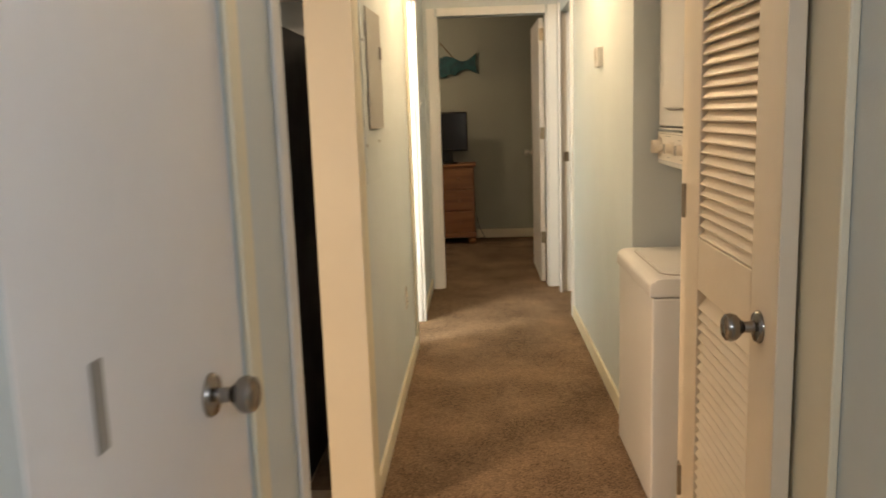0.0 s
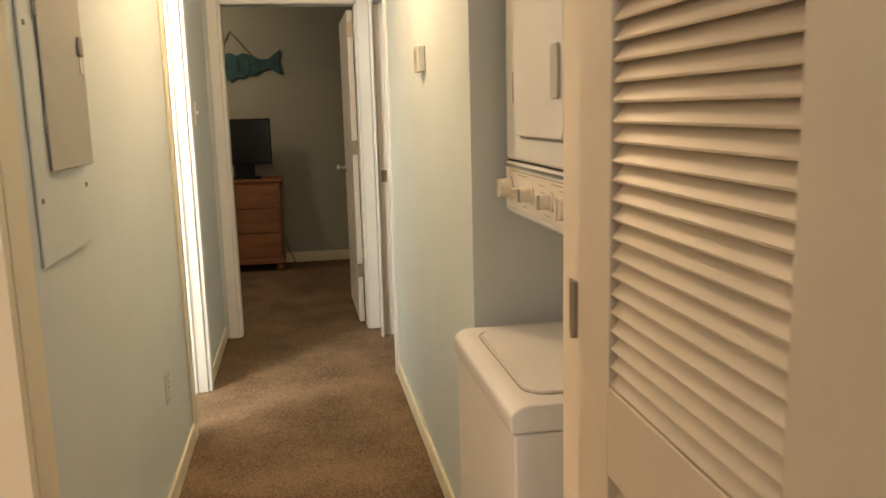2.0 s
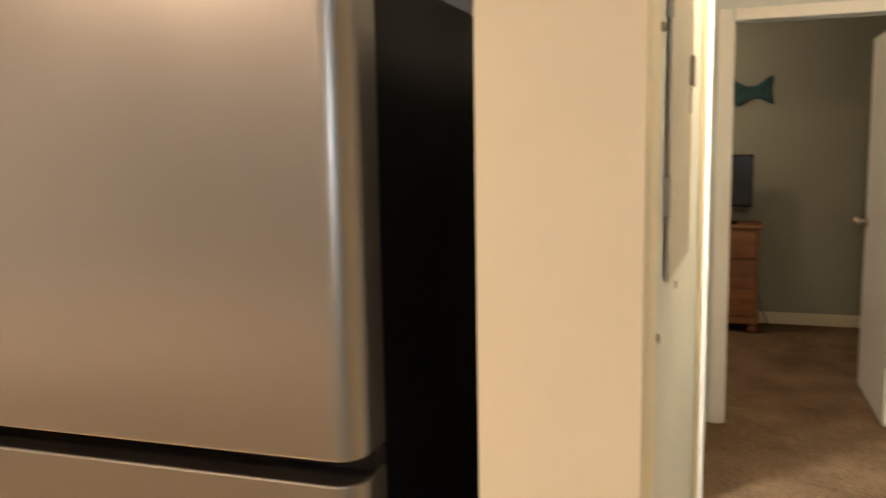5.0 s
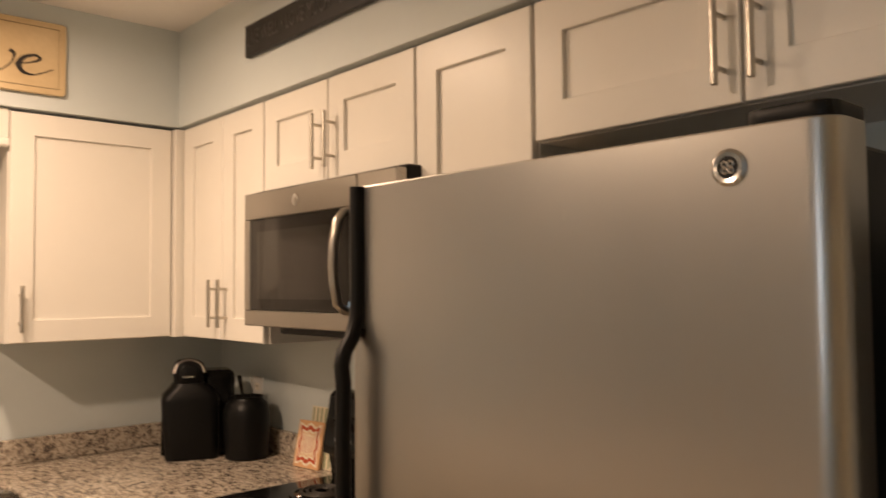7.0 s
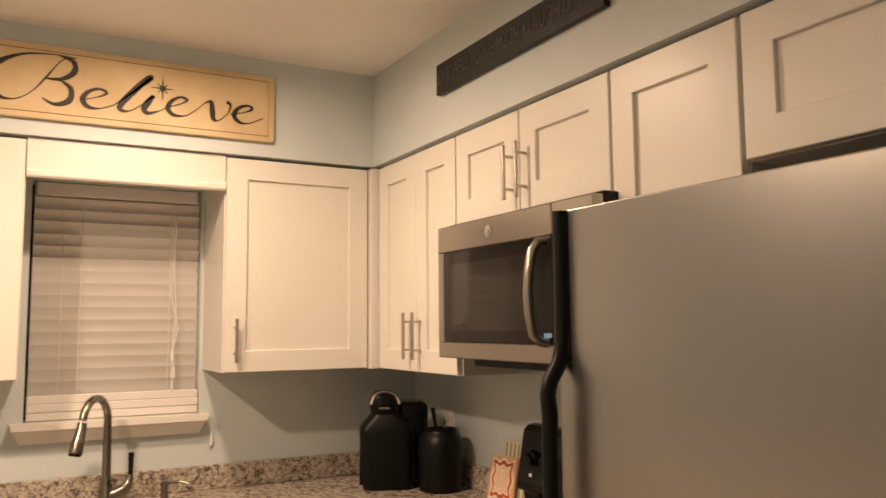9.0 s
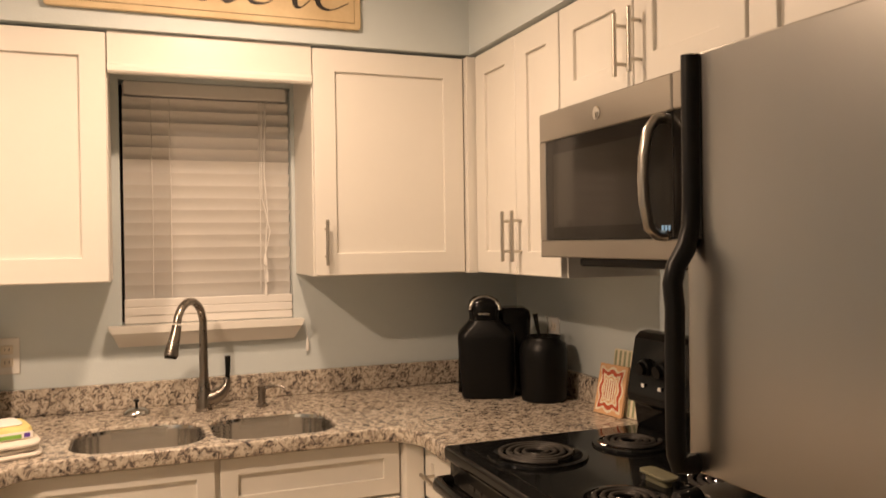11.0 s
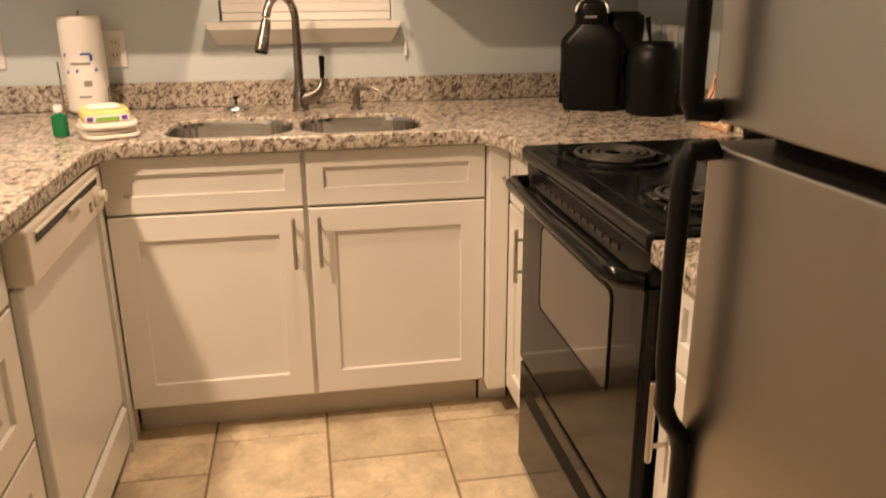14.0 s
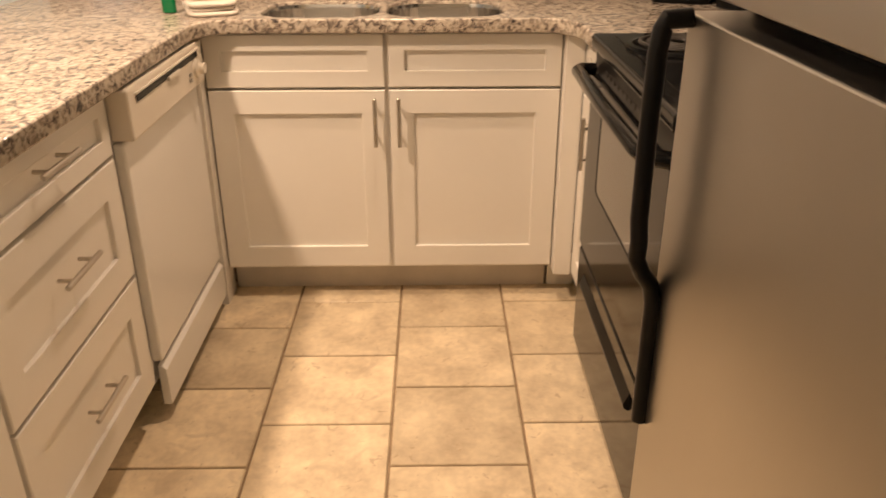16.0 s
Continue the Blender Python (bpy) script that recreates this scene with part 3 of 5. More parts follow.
# louvred laundry door, folded back against the wall
ld = thing("louvered_door", (3.985, -1.35, 0.012), "cream painted louvered door standing open", "door")
ml = Matrix.Translation((3.985, -1.03, 0)) @ pose(0, 0, 0, 0, 0, -1.2) @ west(0)
T0, T1, S0, S1 = 0.012, 2.04, -0.742, -0.020
panels = ((0.23, 0.872), (1.008, 1.93))
st = (0.132, 0.155)
for a, b in ((S0, S0 + st[1]), (S1 - st[0], S1)):
    part("stile", abox(a, b, -0.034, 0, T0, T1, 0.002, 1, ml), LOUVER, ld)
for a, b in ((T0, panels[0][0]), (panels[0][1], panels[1][0]), (panels[1][1], T1)):
    part("rail", abox(S0 + st[1] + 0.0003, S1 - st[0] - 0.0003, -0.034, -0.0004, a, b, 0.002, 1, ml), LOUVER, ld)
for a, b in panels:
    z = a + 0.012
    while z < b - 0.016:
        bm = bmesh.new()
        box(bm, S0 + st[1] + 0.0005, S1 - st[0] - 0.0005, -0.0205, 0.0205, -0.003, 0.003, 0.0015, 1)
        bmesh.ops.transform(bm, matrix=ml @ Matrix.Translation((0, -0.0175, z + 0.006)) @ pose(0, 0, 0, -50, 0, 0), verts=bm.verts)
        part("slat", bm, LOUVER, ld)
        z += 0.0268
knob(ld, ml, -0.645, 0.905, KNOBMETAL)
for hz in (0.28, 1.09, 1.85):
    bm = bmesh.new()
    box(bm, -0.0195, 0.018, 0.0005, 0.003, hz - 0.045, hz + 0.045, 0.0005, 1, ml)
    tube(bm, [ml @ Vector((-0.014, 0.006, hz - 0.046)), ml @ Vector((-0.014, 0.006, hz + 0.046))], 0.006, 10)
    part("hinge", bm, HINGE, ld, "dull metal butt hinge")

# ---- laundry centre ----
wm = thing("laundry_center", (4.27, -0.39, 0.0), "white stacked washer and dryer in a wall recess", "washer dryer")
Y0, Y1 = -0.70, -0.092
part("washer_body", abox(3.972, 4.62, Y0, Y1, 0.02, 0.735, 0.006, 2), APPLIANCE, wm)
top = prism([(3.963, 0.738), (3.963, 0.775), (3.967, 0.785), (3.985, 0.797), (4.0, 0.800), (4.62, 0.800), (4.62, 0.738)], "y", Y0 - 0.004, Y1 + 0.004, 0.004)
top = part("washer_top", top, APPLIANCE, wm, smooth=True)
bm = prism(rounded(4.020, 4.46, Y0 + 0.055, Y1 - 0.055, 0.05), "z", 0.8005, 0.806, 0.002)
part("lid", bm, APPLIANCE, top, smooth=True)
bm = bmesh.new()
tube(bm, [(x, y, 0.8008) for x, y in rounded(4.013, 4.467, Y0 + 0.048, Y1 - 0.048, 0.055)], 0.0022, 6, closed=True)
part("lid_seam", bm, GREYPL, top)
# near-black slab put in as the shadow under the washer
part("foot_shadow", abox(4.0, 4.6, Y0 + 0.01, Y1 - 0.01, 0.0, 0.0195), DARKGAP, wm)
dry = part("dryer_body", abox(4.120, 4.62, Y0, Y1, 1.272, 1.93, 0.008, 2), APPLIANCE, wm, smooth=True)
bm = prism([(4.118, 1.137), (4.124, 1.129), (4.135, 1.125), (4.30, 1.10), (4.52, 0.81), (4.62, 0.81), (4.62, 1.268), (4.124, 1.268), (4.118, 1.262)], "y", Y0, Y1, 0.002)
cons = part("control_console", bm, APPLIANCE, wm, "white sloped console with knobs")
part("console_gap", abox(4.123, 4.6, Y0 + 0.004, Y1 - 0.004, 1.2685, 1.2715), BLACK, wm)
part("console_trim", abox(4.1135, 4.1175, Y0 + 0.004, Y1 - 0.004, 1.254, 1.262, 0.001), CHROME, cons, "thin bright metal strip")
bm = prism(rounded(Y0 + 0.02, Y1 - 0.012, 1.148, 1.25, 0.008), "x", 4.1165, 4.1178)
part("console_plate", bm, OFFWHITE, cons)
bm = bmesh.new()
for y0, y1, z in ((-0.30, -0.22, 1.236), (-0.45, -0.41, 1.226), (-0.45, -0.42, 1.21), (-0.60, -0.5, 1.236), (-0.60, -0.56, 1.225), (-0.30, -0.26, 1.16), (-0.50, -0.45, 1.16), (-0.66, -0.14, 1.2445)):
    box(bm, 4.1158, 4.1164, y0, y1, z, z + 0.002)
part("printing", bm, GREYPL, cons, "illegible grey printing")
for y, r in ((-0.143, 0.031), (-0.27, 0.015), (-0.345, 0.021), (-0.505, 0.021), (-0.635, 0.031)):
    q = pose(4.116, y, 1.197, 0, -90, 0)
    dial = part("dial", lathe(bmesh.new(), [(r * 1.12, 0), (r * 1.1, 0.004), (r * 0.85, 0.007), (r * 0.80, 0.026), (r * 0.72, 0.030), (0, 0.0305)], q, 24), OFFWHITE, cons, smooth=True)
    part("pointer", abox(4.080, 4.1145, y - 0.004, y + 0.004, 1.197 - r * 0.78, 1.197 + r * 0.78, 0.0015), PANELMET if r == 0.021 else OFFWHITE, dial)
bm = prism(rounded(-0.612, -0.222, 1.338, 1.86, 0.035), "x", 4.106, 4.1195, 0.004)
ddoor = part("dryer_door", bm, APPLIANCE, wm, smooth=True)
bm = tube(bmesh.new(), [(4.1196, y, z) for y, z in rounded(-0.617, -0.217, 1.333, 1.865, 0.038)], 0.0028, 6, closed=True)
part("door_seam", bm, GREYPL, ddoor)
bm = prism(rounded(-0.598, -0.548, 1.425, 1.54, 0.01), "x", 4.098, 4.1055, 0.002)
# raised plate; its grey stands in for the shaded grip recess
part("door_grip", bm, PANELMET, ddoor)
part("hinge", abox(4.112, 4.1195, -0.205, -0.188, 1.42, 1.50, 0.002), GREYPL, ddoor)

# ---- hall fittings ----
ep = thing("electrical_panel", (3.036, -0.31, 1.35), "grey flush breaker panel with its door slightly open", "breaker panel")
me_ = east(3.036)
part("cover", abox(-0.512, -0.108, 0.0002, 0.0055, 1.110, 1.75, 0.0012, 1, me_), WALL, ep, "painted-over cover plate")
hm = Matrix.Translation((3.0445, -0.412, 0)) @ pose(0, 0, 0, 0, 0, -2.6) @ east(0)
dp = part("panel_door", abox(0.0, 0.29, 0.0, 0.004, 1.30, 1.72, 0.0015, 1, hm), PANELMET, ep, "grey metal door")
part("latch", abox(0.245, 0.275, 0.0042, 0.010, 1.555, 1.60, 0.002, 1, hm), GREYPL, dp)
part("tag", abox(0.252, 0.272, 0.0042, 0.006, 1.515, 1.553, 0.0005, 1, hm), APPLIANCE, dp, "white paper tag")
for u, w in ((-0.482, 1.245), (-0.482, 1.60), (-0.135, 1.25)):
    part("screw", lathe(bmesh.new(), [(0.006, 0), (0.006, 0.003), (0, 0.004)], me_ @ pose(u, 0.0056, w, -90, 0, 0), 10), GREYPL, ep)
for w in (1.38, 1.62):
    part("hinge", abox(-0.006, 0.006, -0.002, 0.006, w, w + 0.05, 0.001, 1, hm), PANELMET, dp)


def outlet(base, m, u, w, switch=False, label="white duplex wall outlet"):
    t = thing("light_switch" if switch else "wall_outlet", base, label, "switch" if switch else "outlet")
    pl = part("cover_plate", abox(u - 0.036, u + 0.036, 0.0003, 0.006, w - 0.058, w + 0.058, 0.003, 2, m), APPLIANCE, t)
    if switch:
        part("toggle", abox(u - 0.005, u + 0.005, 0.0062, 0.016, w - 0.004, w + 0.014, 0.001, 1, m), APPLIANCE, t)
    else:
        for dz in (-0.02, 0.02):
            f = part("socket", abox(u - 0.017, u + 0.017, 0.0062, 0.008, w + dz - 0.014, w + dz + 0.014, 0.003, 2, m), OFFWHITE, t)
            bm = bmesh.new()
            for du in (-0.006, 0.006):
                box(bm, u + du - 0.001, u + du + 0.001, 0.0081, 0.0085, w + dz - 0.003, w + dz + 0.006, 0, 1, m)
            part("slot", bm, BLACK, f)
    return t


outlet((3.036, 0.72, 0.43), east(3.036), 0.72, 0.43)
outlet((3.036, 2.2, 1.42), east(3.036), 2.2, 1.42, True, "white toggle switch beside the bedroom doorway")
th = thing("thermostat", (4.03, 0.78, 1.6), "white wall thermostat with a small display", "thermostat")
mt = west(4.03)
body = part("body", abox(0.70, 0.81, 0.0003, 0.028, 1.545, 1.64, 0.006, 2, mt), APPLIANCE, th)
part("display", abox(0.742, 0.797, 0.0282, 0.029, 1.580, 1.626, 0.0005, 1, mt), GREYPL, th)
for w in (1.555, 1.568):
    part("button", abox(0.775, 0.795, 0.0282, 0.030, w, w + 0.007, 0.0005, 1, mt), APPLIANCE, th)

# ---- bedroom ----
dr = thing("chest_of_drawers", (3.0, 5.22, 0), "honey pine chest of drawers with round knobs", "dresser")
X0, X1, F = 2.62, 3.385, 5.03
part("carcass", abox(X0 + 0.012, X1 - 0.012, F + 0.012, 5.43, 0.10, 0.81, 0.004, 2), PINE, dr)
part("top", abox(X0 - 0.015, X1 + 0.012, F - 0.012, 5.432, 0.811, 0.838, 0.008, 3), PINE, dr, smooth=True)
part("base_moulding", abox(X0, X1, F, 5.431, 0.075, 0.125, 0.008, 2), PINE, dr)
for z0, z1 in ((0.14, 0.345), (0.36, 0.57), (0.585, 0.79)):
    for a, b in ((X0 + 0.03, X1 - 0.03),):
        d = part("drawer", abox(a, b, F - 0.004, F + 0.0115, z0, z1, 0.004, 2), PINE, dr)
        for x in (a + 0.14, b - 0.14):
            part("knob", lathe(bmesh.new(), [(0.008, 0), (0.008, 0.012), (0.018, 0.02), (0.016, 0.03), (0, 0.033)], pose(x, F - 0.004, (z0 + z1) / 2, 90, 0, 0), 16), PINE, d, smooth=True)
for x in (X0 + 0.045, X1 - 0.045):
    for y in (F + 0.045, 5.38):
        part("bun_foot", lathe(bmesh.new(), [(0.02, 0.0), (0.036, 0.012), (0.042, 0.035), (0.034, 0.058), (0.022, 0.066), (0.026, 0.0745)], pose(x, y, 0.0, 0, 0, 0), 18), PINE, dr, smooth=True)
tv = thing("television", (3.06, 5.2, 0.839), "small black flat television on the chest of drawers", "television")
part("screen_housing", abox(2.82, 3.318, 5.19, 5.235, 0.965, 1.372, 0.006, 2), BLACK, tv)
part("screen", abox(2.835, 3.304, 5.1868, 5.1895, 0.985, 1.358), SCREEN, tv)
part("neck", abox(2.98, 3.16, 5.20, 5.225, 0.855, 0.967, 0.004), BLACK, tv)
part("foot", prism(rounded(2.93, 3.21, 5.12, 5.30, 0.06), "z", 0.8392, 0.856, 0.004), BLACK, tv, smooth=True)
bm = tube(bmesh.new(), [(3.39, 5.41, 0.25), (3.41, 5.42, 0.14), (3.45, 5.42, 0.06), (3.47, 5.42, 0.012), (3.43, 5.40, 0.010)], 0.004, 6)
tagged(part("power_cord", bm, BLACK, None, "black power cord trailing beside the chest", smooth=True), category="cable")

fs = thing("fish_wall_hanging", (3.2, 5.44, 1.87), "teal painted wooden fish hanging from a rope", "wall art")
up = [(2.80, 1.80), (2.84, 1.87), (2.91, 1.935), (2.99, 1.965), (3.05, 1.935), (3.10, 1.96), (3.18, 1.94), (3.26, 1.90), (3.33, 1.905), (3.395, 1.955), (3.435, 1.985), (3.425, 1.93), (3.418, 1.87), (3.432, 1.81), (3.45, 1.765), (3.40, 1.78), (3.33, 1.82), (3.26, 1.80), (3.20, 1.755), (3.14, 1.77), (3.10, 1.735), (3.03, 1.745), (2.99, 1.70), (2.93, 1.735), (2.86, 1.76)]
fish = part("fish_body", prism(up, "y", 5.423, 5.445, 0.003), TEAL, fs)
for x, z, w in ((2.92, 1.85, 0.035), (3.02, 1.86, 0.05), (3.12, 1.85, 0.05), (3.21, 1.85, 0.035)):
    part("scale_slat", prism([(x - w, z - 0.05), (x - w * 0.4, z + 0.06), (x + w * 0.6, z + 0.05), (x + w * 0.9, z - 0.04), (x, z - 0.08)], "y", 5.415, 5.4225, 0.002), TEAL, fs)
bm = tube(bmesh.new(), [(2.88, 5.434, 1.91), (2.94, 5.436, 2.04), (3.0, 5.437, 2.155), (3.06, 5.436, 2.08), (3.18, 5.434, 1.94)], 0.005, 8)
part("rope", bm, ROPE, fs, "jute hanging rope", smooth=True)

# ---- kitchen: cabinets ----
W, N, S = 0.615, -0.635, -1.78
UB, UT = 1.347, 2.083
sink_unit = cabinet("sink_cabinet", "white shaker sink base cabinet with two doors", east(W), -1.755, -0.692, 0.105, 0.872, 0.6, [
    ("drawer_front", -1.751, -1.222, 0.712, 0.868, None), ("drawer_front", -1.209, -0.696, 0.712, 0.868, None),
    ("door", -1.751, -1.222, 0.118, 0.703, (-1.252, 0.535, 0.685)), ("door", -1.209, -0.696, 0.118, 0.703, (-1.18, 0.535, 0.685))], toe=1, group="base cabinets", body_top=0.69)
part("face_frame", abox(-1.754, -0.693, -0.045, -0.0215, 0.6905, 0.872, 0, 1, east(W)), CAB, sink_unit)
cabinet("narrow_base_cabinet", "narrow white shaker base cabinet beside the range", south(N), 0.664, 0.912, 0.105, 0.872, 0.6, [
    ("drawer_front", 0.668, 0.905, 0.712, 0.868, (0.79, 0.72, 0.85, False)), ("door", 0.668, 0.905, 0.118, 0.703, (0.868, 0.535, 0.685))], toe=1, group="base cabinets")
cabinet("narrow_base_cabinet", "narrow white shaker base cabinet between range and refrigerator", south(N), 1.70, 2.035, 0.105, 0.872, 0.6, [
    ("drawer_front", 1.705, 2.03, 0.712, 0.868, None), ("door", 1.705, 2.03, 0.118, 0.703, (1.74, 0.535, 0.685))], toe=1, group="base cabinets")
cabinet("drawer_cabinet", "white shaker three-drawer base cabinet", north(S), 1.292, 1.90, 0.105, 0.872, 0.6, [
    ("drawer", 1.297, 1.895, 0.732, 0.868, (0.815, 1.52, 1.68, False)), ("drawer", 1.297, 1.895, 0.44, 0.722, (0.60, 1.52, 1.68, False)),
    ("drawer", 1.297, 1.895, 0.13, 0.43, (0.30, 1.52, 1.68, False))], toe=1, group="base cabinets")
cabinet("base_cabinet", "white shaker base cabinet at the end of the peninsula", north(S), 1.904, 2.84, 0.105, 0.872, 0.6, [
    ("door", 1.909, 2.37, 0.118, 0.868, None), ("door", 2.376, 2.835, 0.118, 0.868, None)], toe=1, group="base cabinets")
for filler in ([(0.56, 0.6145, -0.691, -0.636, 0.105, 0.872), (0.6145, 0.6625, -0.69, -0.6365, 0.105, 0.872)], [(0.50, 0.53, -0.70, -0.60, 0.0, 0.1045)], [(0.55, 0.655, -1.858, -1.757, 0.0, 0.872)]):
    boxes("corner_filler", filler, CAB, "white cabinet filler strip in the corner", "filler")
boxes("peninsula_back", [(0.0, 2.85, -2.42, -2.385, 0.0, 0.872)], WALL, "painted back of the peninsula", "panel")

cabinet("wall_cabinet", "white shaker wall cabinet beside the window", east(0.325), -0.878, -0.352, UB, UT, 0.325, [
    ("door", -0.875, -0.356, UB + 0.002, UT - 0.002, (-0.842, 1.383, 1.53))], group="wall cabinets")
cabinet("wall_cabinet", "white shaker two-door wall cabinet", east(0.325), -2.36, -1.485, UB, UT, 0.325, [
    ("door", -1.919, -1.488, UB + 0.002, UT - 0.002, (-1.885, 1.383, 1.53)), ("door", -2.357, -1.925, UB + 0.002, UT - 0.002, (-1.96, 1.383, 1.53))], group="wall cabinets")
cabinet("wall_cabinet", "white shaker corner wall cabinet with two narrow doors", south(-0.325), 0.352, 0.935, UB, UT, 0.325, [
    ("door", 0.362, 0.660, UB + 0.002, UT - 0.002, (0.628, 1.39, 1.545)), ("door", 0.664, 0.932, UB + 0.002, UT - 0.002, (0.696, 1.39, 1.545))], group="wall cabinets")
boxes("corner_post", [(0.29, 0.351, -0.351, -0.29, UB, UT)], CAB, "white corner post of the wall cabinets", "filler")
cabinet("wall_cabinet", "short white shaker cabinet above the microwave", south(-0.325), 0.937, 1.655, 1.80, UT, 0.325, [
    ("door", 0.940, 1.282, 1.802, UT - 0.002, (1.255, 1.835, 1.985)), ("door", 1.288, 1.652, 1.802, UT - 0.002, (1.315, 1.835, 1.985))], group="wall cabinets")
cabinet("wall_cabinet", "white shaker wall cabinet beside the refrigerator", south(-0.325), 1.657, 2.024, UB, UT, 0.325, [
    ("door", 1.660, 2.021, UB + 0.002, UT - 0.002, None)], group="wall cabinets")
cabinet("wall_cabinet", "white shaker cabinet above the refrigerator", south(-0.325), 2.027, 2.898, 1.80, UT, 0.325, [
    ("door", 2.031, 2.466, 1.802, UT - 0.002, (2.438, 1.83, 1.975)), ("door", 2.472, 2.894, 1.802, UT - 0.002, (2.50, 1.83, 1.975))], group="wall cabinets")
val = thing("window_valance", (0.32, -1.18, 1.97), "white moulded valance board over the window", "valance")
part("board", abox(0.296, 0.316, -1.484, -0.879, 1.995, 2.089), CAB, val)
part("moulding", prism([(0.30, 1.966), (0.322, 1.966), (0.327, 1.972), (0.327, 1.985), (0.322, 1.992), (0.317, 1.9945), (0.30, 1.9945)], "y", -1.484, -0.879), CAB, val)


# ---- kitchen: worktop, sink, tap ----
def flat_slab(name, splines, z0, z1, bevel, material, label, category, parent=None):
    cu = bpy.data.curves.new(name, "CURVE")
    cu.dimensions, cu.fill_mode, cu.extrude, cu.bevel_depth, cu.bevel_resolution = "2D", "BOTH", (z1 - z0) / 2 - bevel, bevel, 2
    for pts in splines:
        sp = cu.splines.new("POLY")
        sp.points.add(len(pts) - 1)
        for p, (x, y) in zip(sp.points, pts):
            p.co = (x, y, 0, 1)
        sp.use_cyclic_u = True
    cu.offset = -bevel
    tmp = new(name, cu)
    me = bpy.data.meshes.new_from_object(tmp)
    bpy.data.objects.remove(tmp)
    bpy.data.curves.remove(cu)
    me.transform(Matrix.Translation((0, 0, (z0 + z1) / 2)))
    me.materials.clear()
    me.materials.append(material)
    ob = new(name, me)
    BASE[ob] = Vector((0, 0, 0))
    return tagged(ob, label, category)


CT = 0.915
holes = [rounded(0.285, 0.605, -1.59, -1.238, 0.10, 8), rounded(0.285, 0.605, -1.216, -0.864, 0.10, 8)]
outline = [(0.001, -0.001), (0.918, -0.001), (0.918, -0.668), (0.745, -0.668), (0.70, -0.685), (0.655, -0.725), (0.643, -0.77), (0.643, -1.66), (0.658, -1.70), (0.72, -1.738), (0.78, -1.742), (2.846, -1.752), (2.846, -2.45), (0.001, -2.45)]
flat_slab("countertop", [outline] + holes, 0.8735, CT, 0.006, GRANITE, "speckled brown and cream granite worktop", "countertop")
flat_slab("countertop", [[(1.692, -0.001), (2.044, -0.001), (2.044, -0.668), (1.692, -0.668)]], 0.8735, CT, 0.006, GRANITE, "small speckled granite worktop beside the range", "countertop")
tagged(part("backsplash", abox(0.0015, 0.022, -2.44, -0.0235, CT + 0.0005, 1.0, 0.002), GRANITE, None, "low granite backsplash strip along the window wall"), category="backsplash")
tagged(part("backsplash", abox(0.0015, 0.915, -0.0225, -0.0015, CT + 0.0005, 1.0, 0.002), GRANITE, None, "low granite backsplash strip along the range wall"), category="backsplash")
sk = thing("sink", (0.46, -1.22, 0.70), "stainless steel double-bowl undermount sink", "sink")
for h in holes:
    bm = bmesh.new()
    cx, cy = sum(p[0] for p in h) / len(h), sum(p[1] for p in h) / len(h)
    rows = []
    for f, z in ((0.988, 0.905), (0.978, 0.9055), (0.968, 0.895), (0.955, 0.74), (0.90, 0.715), (0.2, 0.708)):
        rows.append([bm.verts.new((cx + (x - cx) * f, cy + (y - cy) * f, z)) for x, y in h])
    for A, B in zip(rows, rows[1:]):
        for j in range(len(A)):
            bm.faces.new((A[j], A[(j + 1) % len(A)], B[(j + 1) % len(A)], B[j]))
    bm.faces.new(rows[-1])
    bowl = part("bowl", bm, SINKSTEEL, sk, smooth=True)
    part("drain", lathe(bmesh.new(), [(0.042, 0), (0.042, 0.003), (0.03, 0.004), (0, 0.002)], pose(cx, cy, 0.7005), 20), CHROME, bowl, smooth=True)

fc = thing("kitchen_faucet", (0.15, -1.205, CT), "dark brushed nickel gooseneck kitchen faucet", "faucet")
bm = bmesh.new()
pts = [(0.15, -1.213, CT + 0.02), (0.15, -1.213, 1.12)]
for a in range(0, 176, 12):
    q = radians(a)
    pts.append((0.15 + 0.0625 * (1 - math.cos(q)), -1.213 - 0.0435 * (1 - math.cos(q)), 1.198 + 0.077 * math.sin(q)))
tube(bm, pts, [0.0165, 0.0135] + [0.0125] * (len(pts) - 2), 16)
part("spout", bm, FAUCET, fc, smooth=True)
bm = tube(bmesh.new(), [(0.2745, -1.2995, 1.207), (0.279, -1.3035, 1.185), (0.288, -1.311, 1.155), (0.297, -1.318, 1.122), (0.299, -1.3195, 1.115)], [0.0140, 0.0155, 0.018, 0.0215, 0.0205], 18)
head = part("spray_head", bm, FAUCET, fc, smooth=True)
part("nozzle", tube(bmesh.new(), [(0.2995, -1.32, 1.1148), (0.3005, -1.321, 1.109)], 0.018, 16), BLACK, head)
bm = lathe(bmesh.new(), [(0.030, 0.0), (0.030, 0.004), (0.026, 0.008), (0.024, 0.05), (0.020, 0.07), (0.0165, 0.10)], pose(0.15, -1.213, CT), 20)
part("base", bm, FAUCET, fc, smooth=True)
bm = tube(bmesh.new(), [(0.15, -1.205, CT + 0.035), (0.15, -1.18, CT + 0.04), (0.15, -1.155, CT + 0.055), (0.15, -1.142, CT + 0.075), (0.15, -1.138, CT + 0.10)], [0.025, 0.025, 0.021, 0.013, 0.009], 14)
lev = part("lever", bm, FAUCET, fc, smooth=True)
part("lever_grip", tube(bmesh.new(), [(0.15, -1.138, CT + 0.10), (0.15, -1.137, CT + 0.14), (0.15, -1.137, CT + 0.172)], [0.007, 0.0085, 0.0095], 12), BLACK, lev, "dark lever tip", smooth=True)
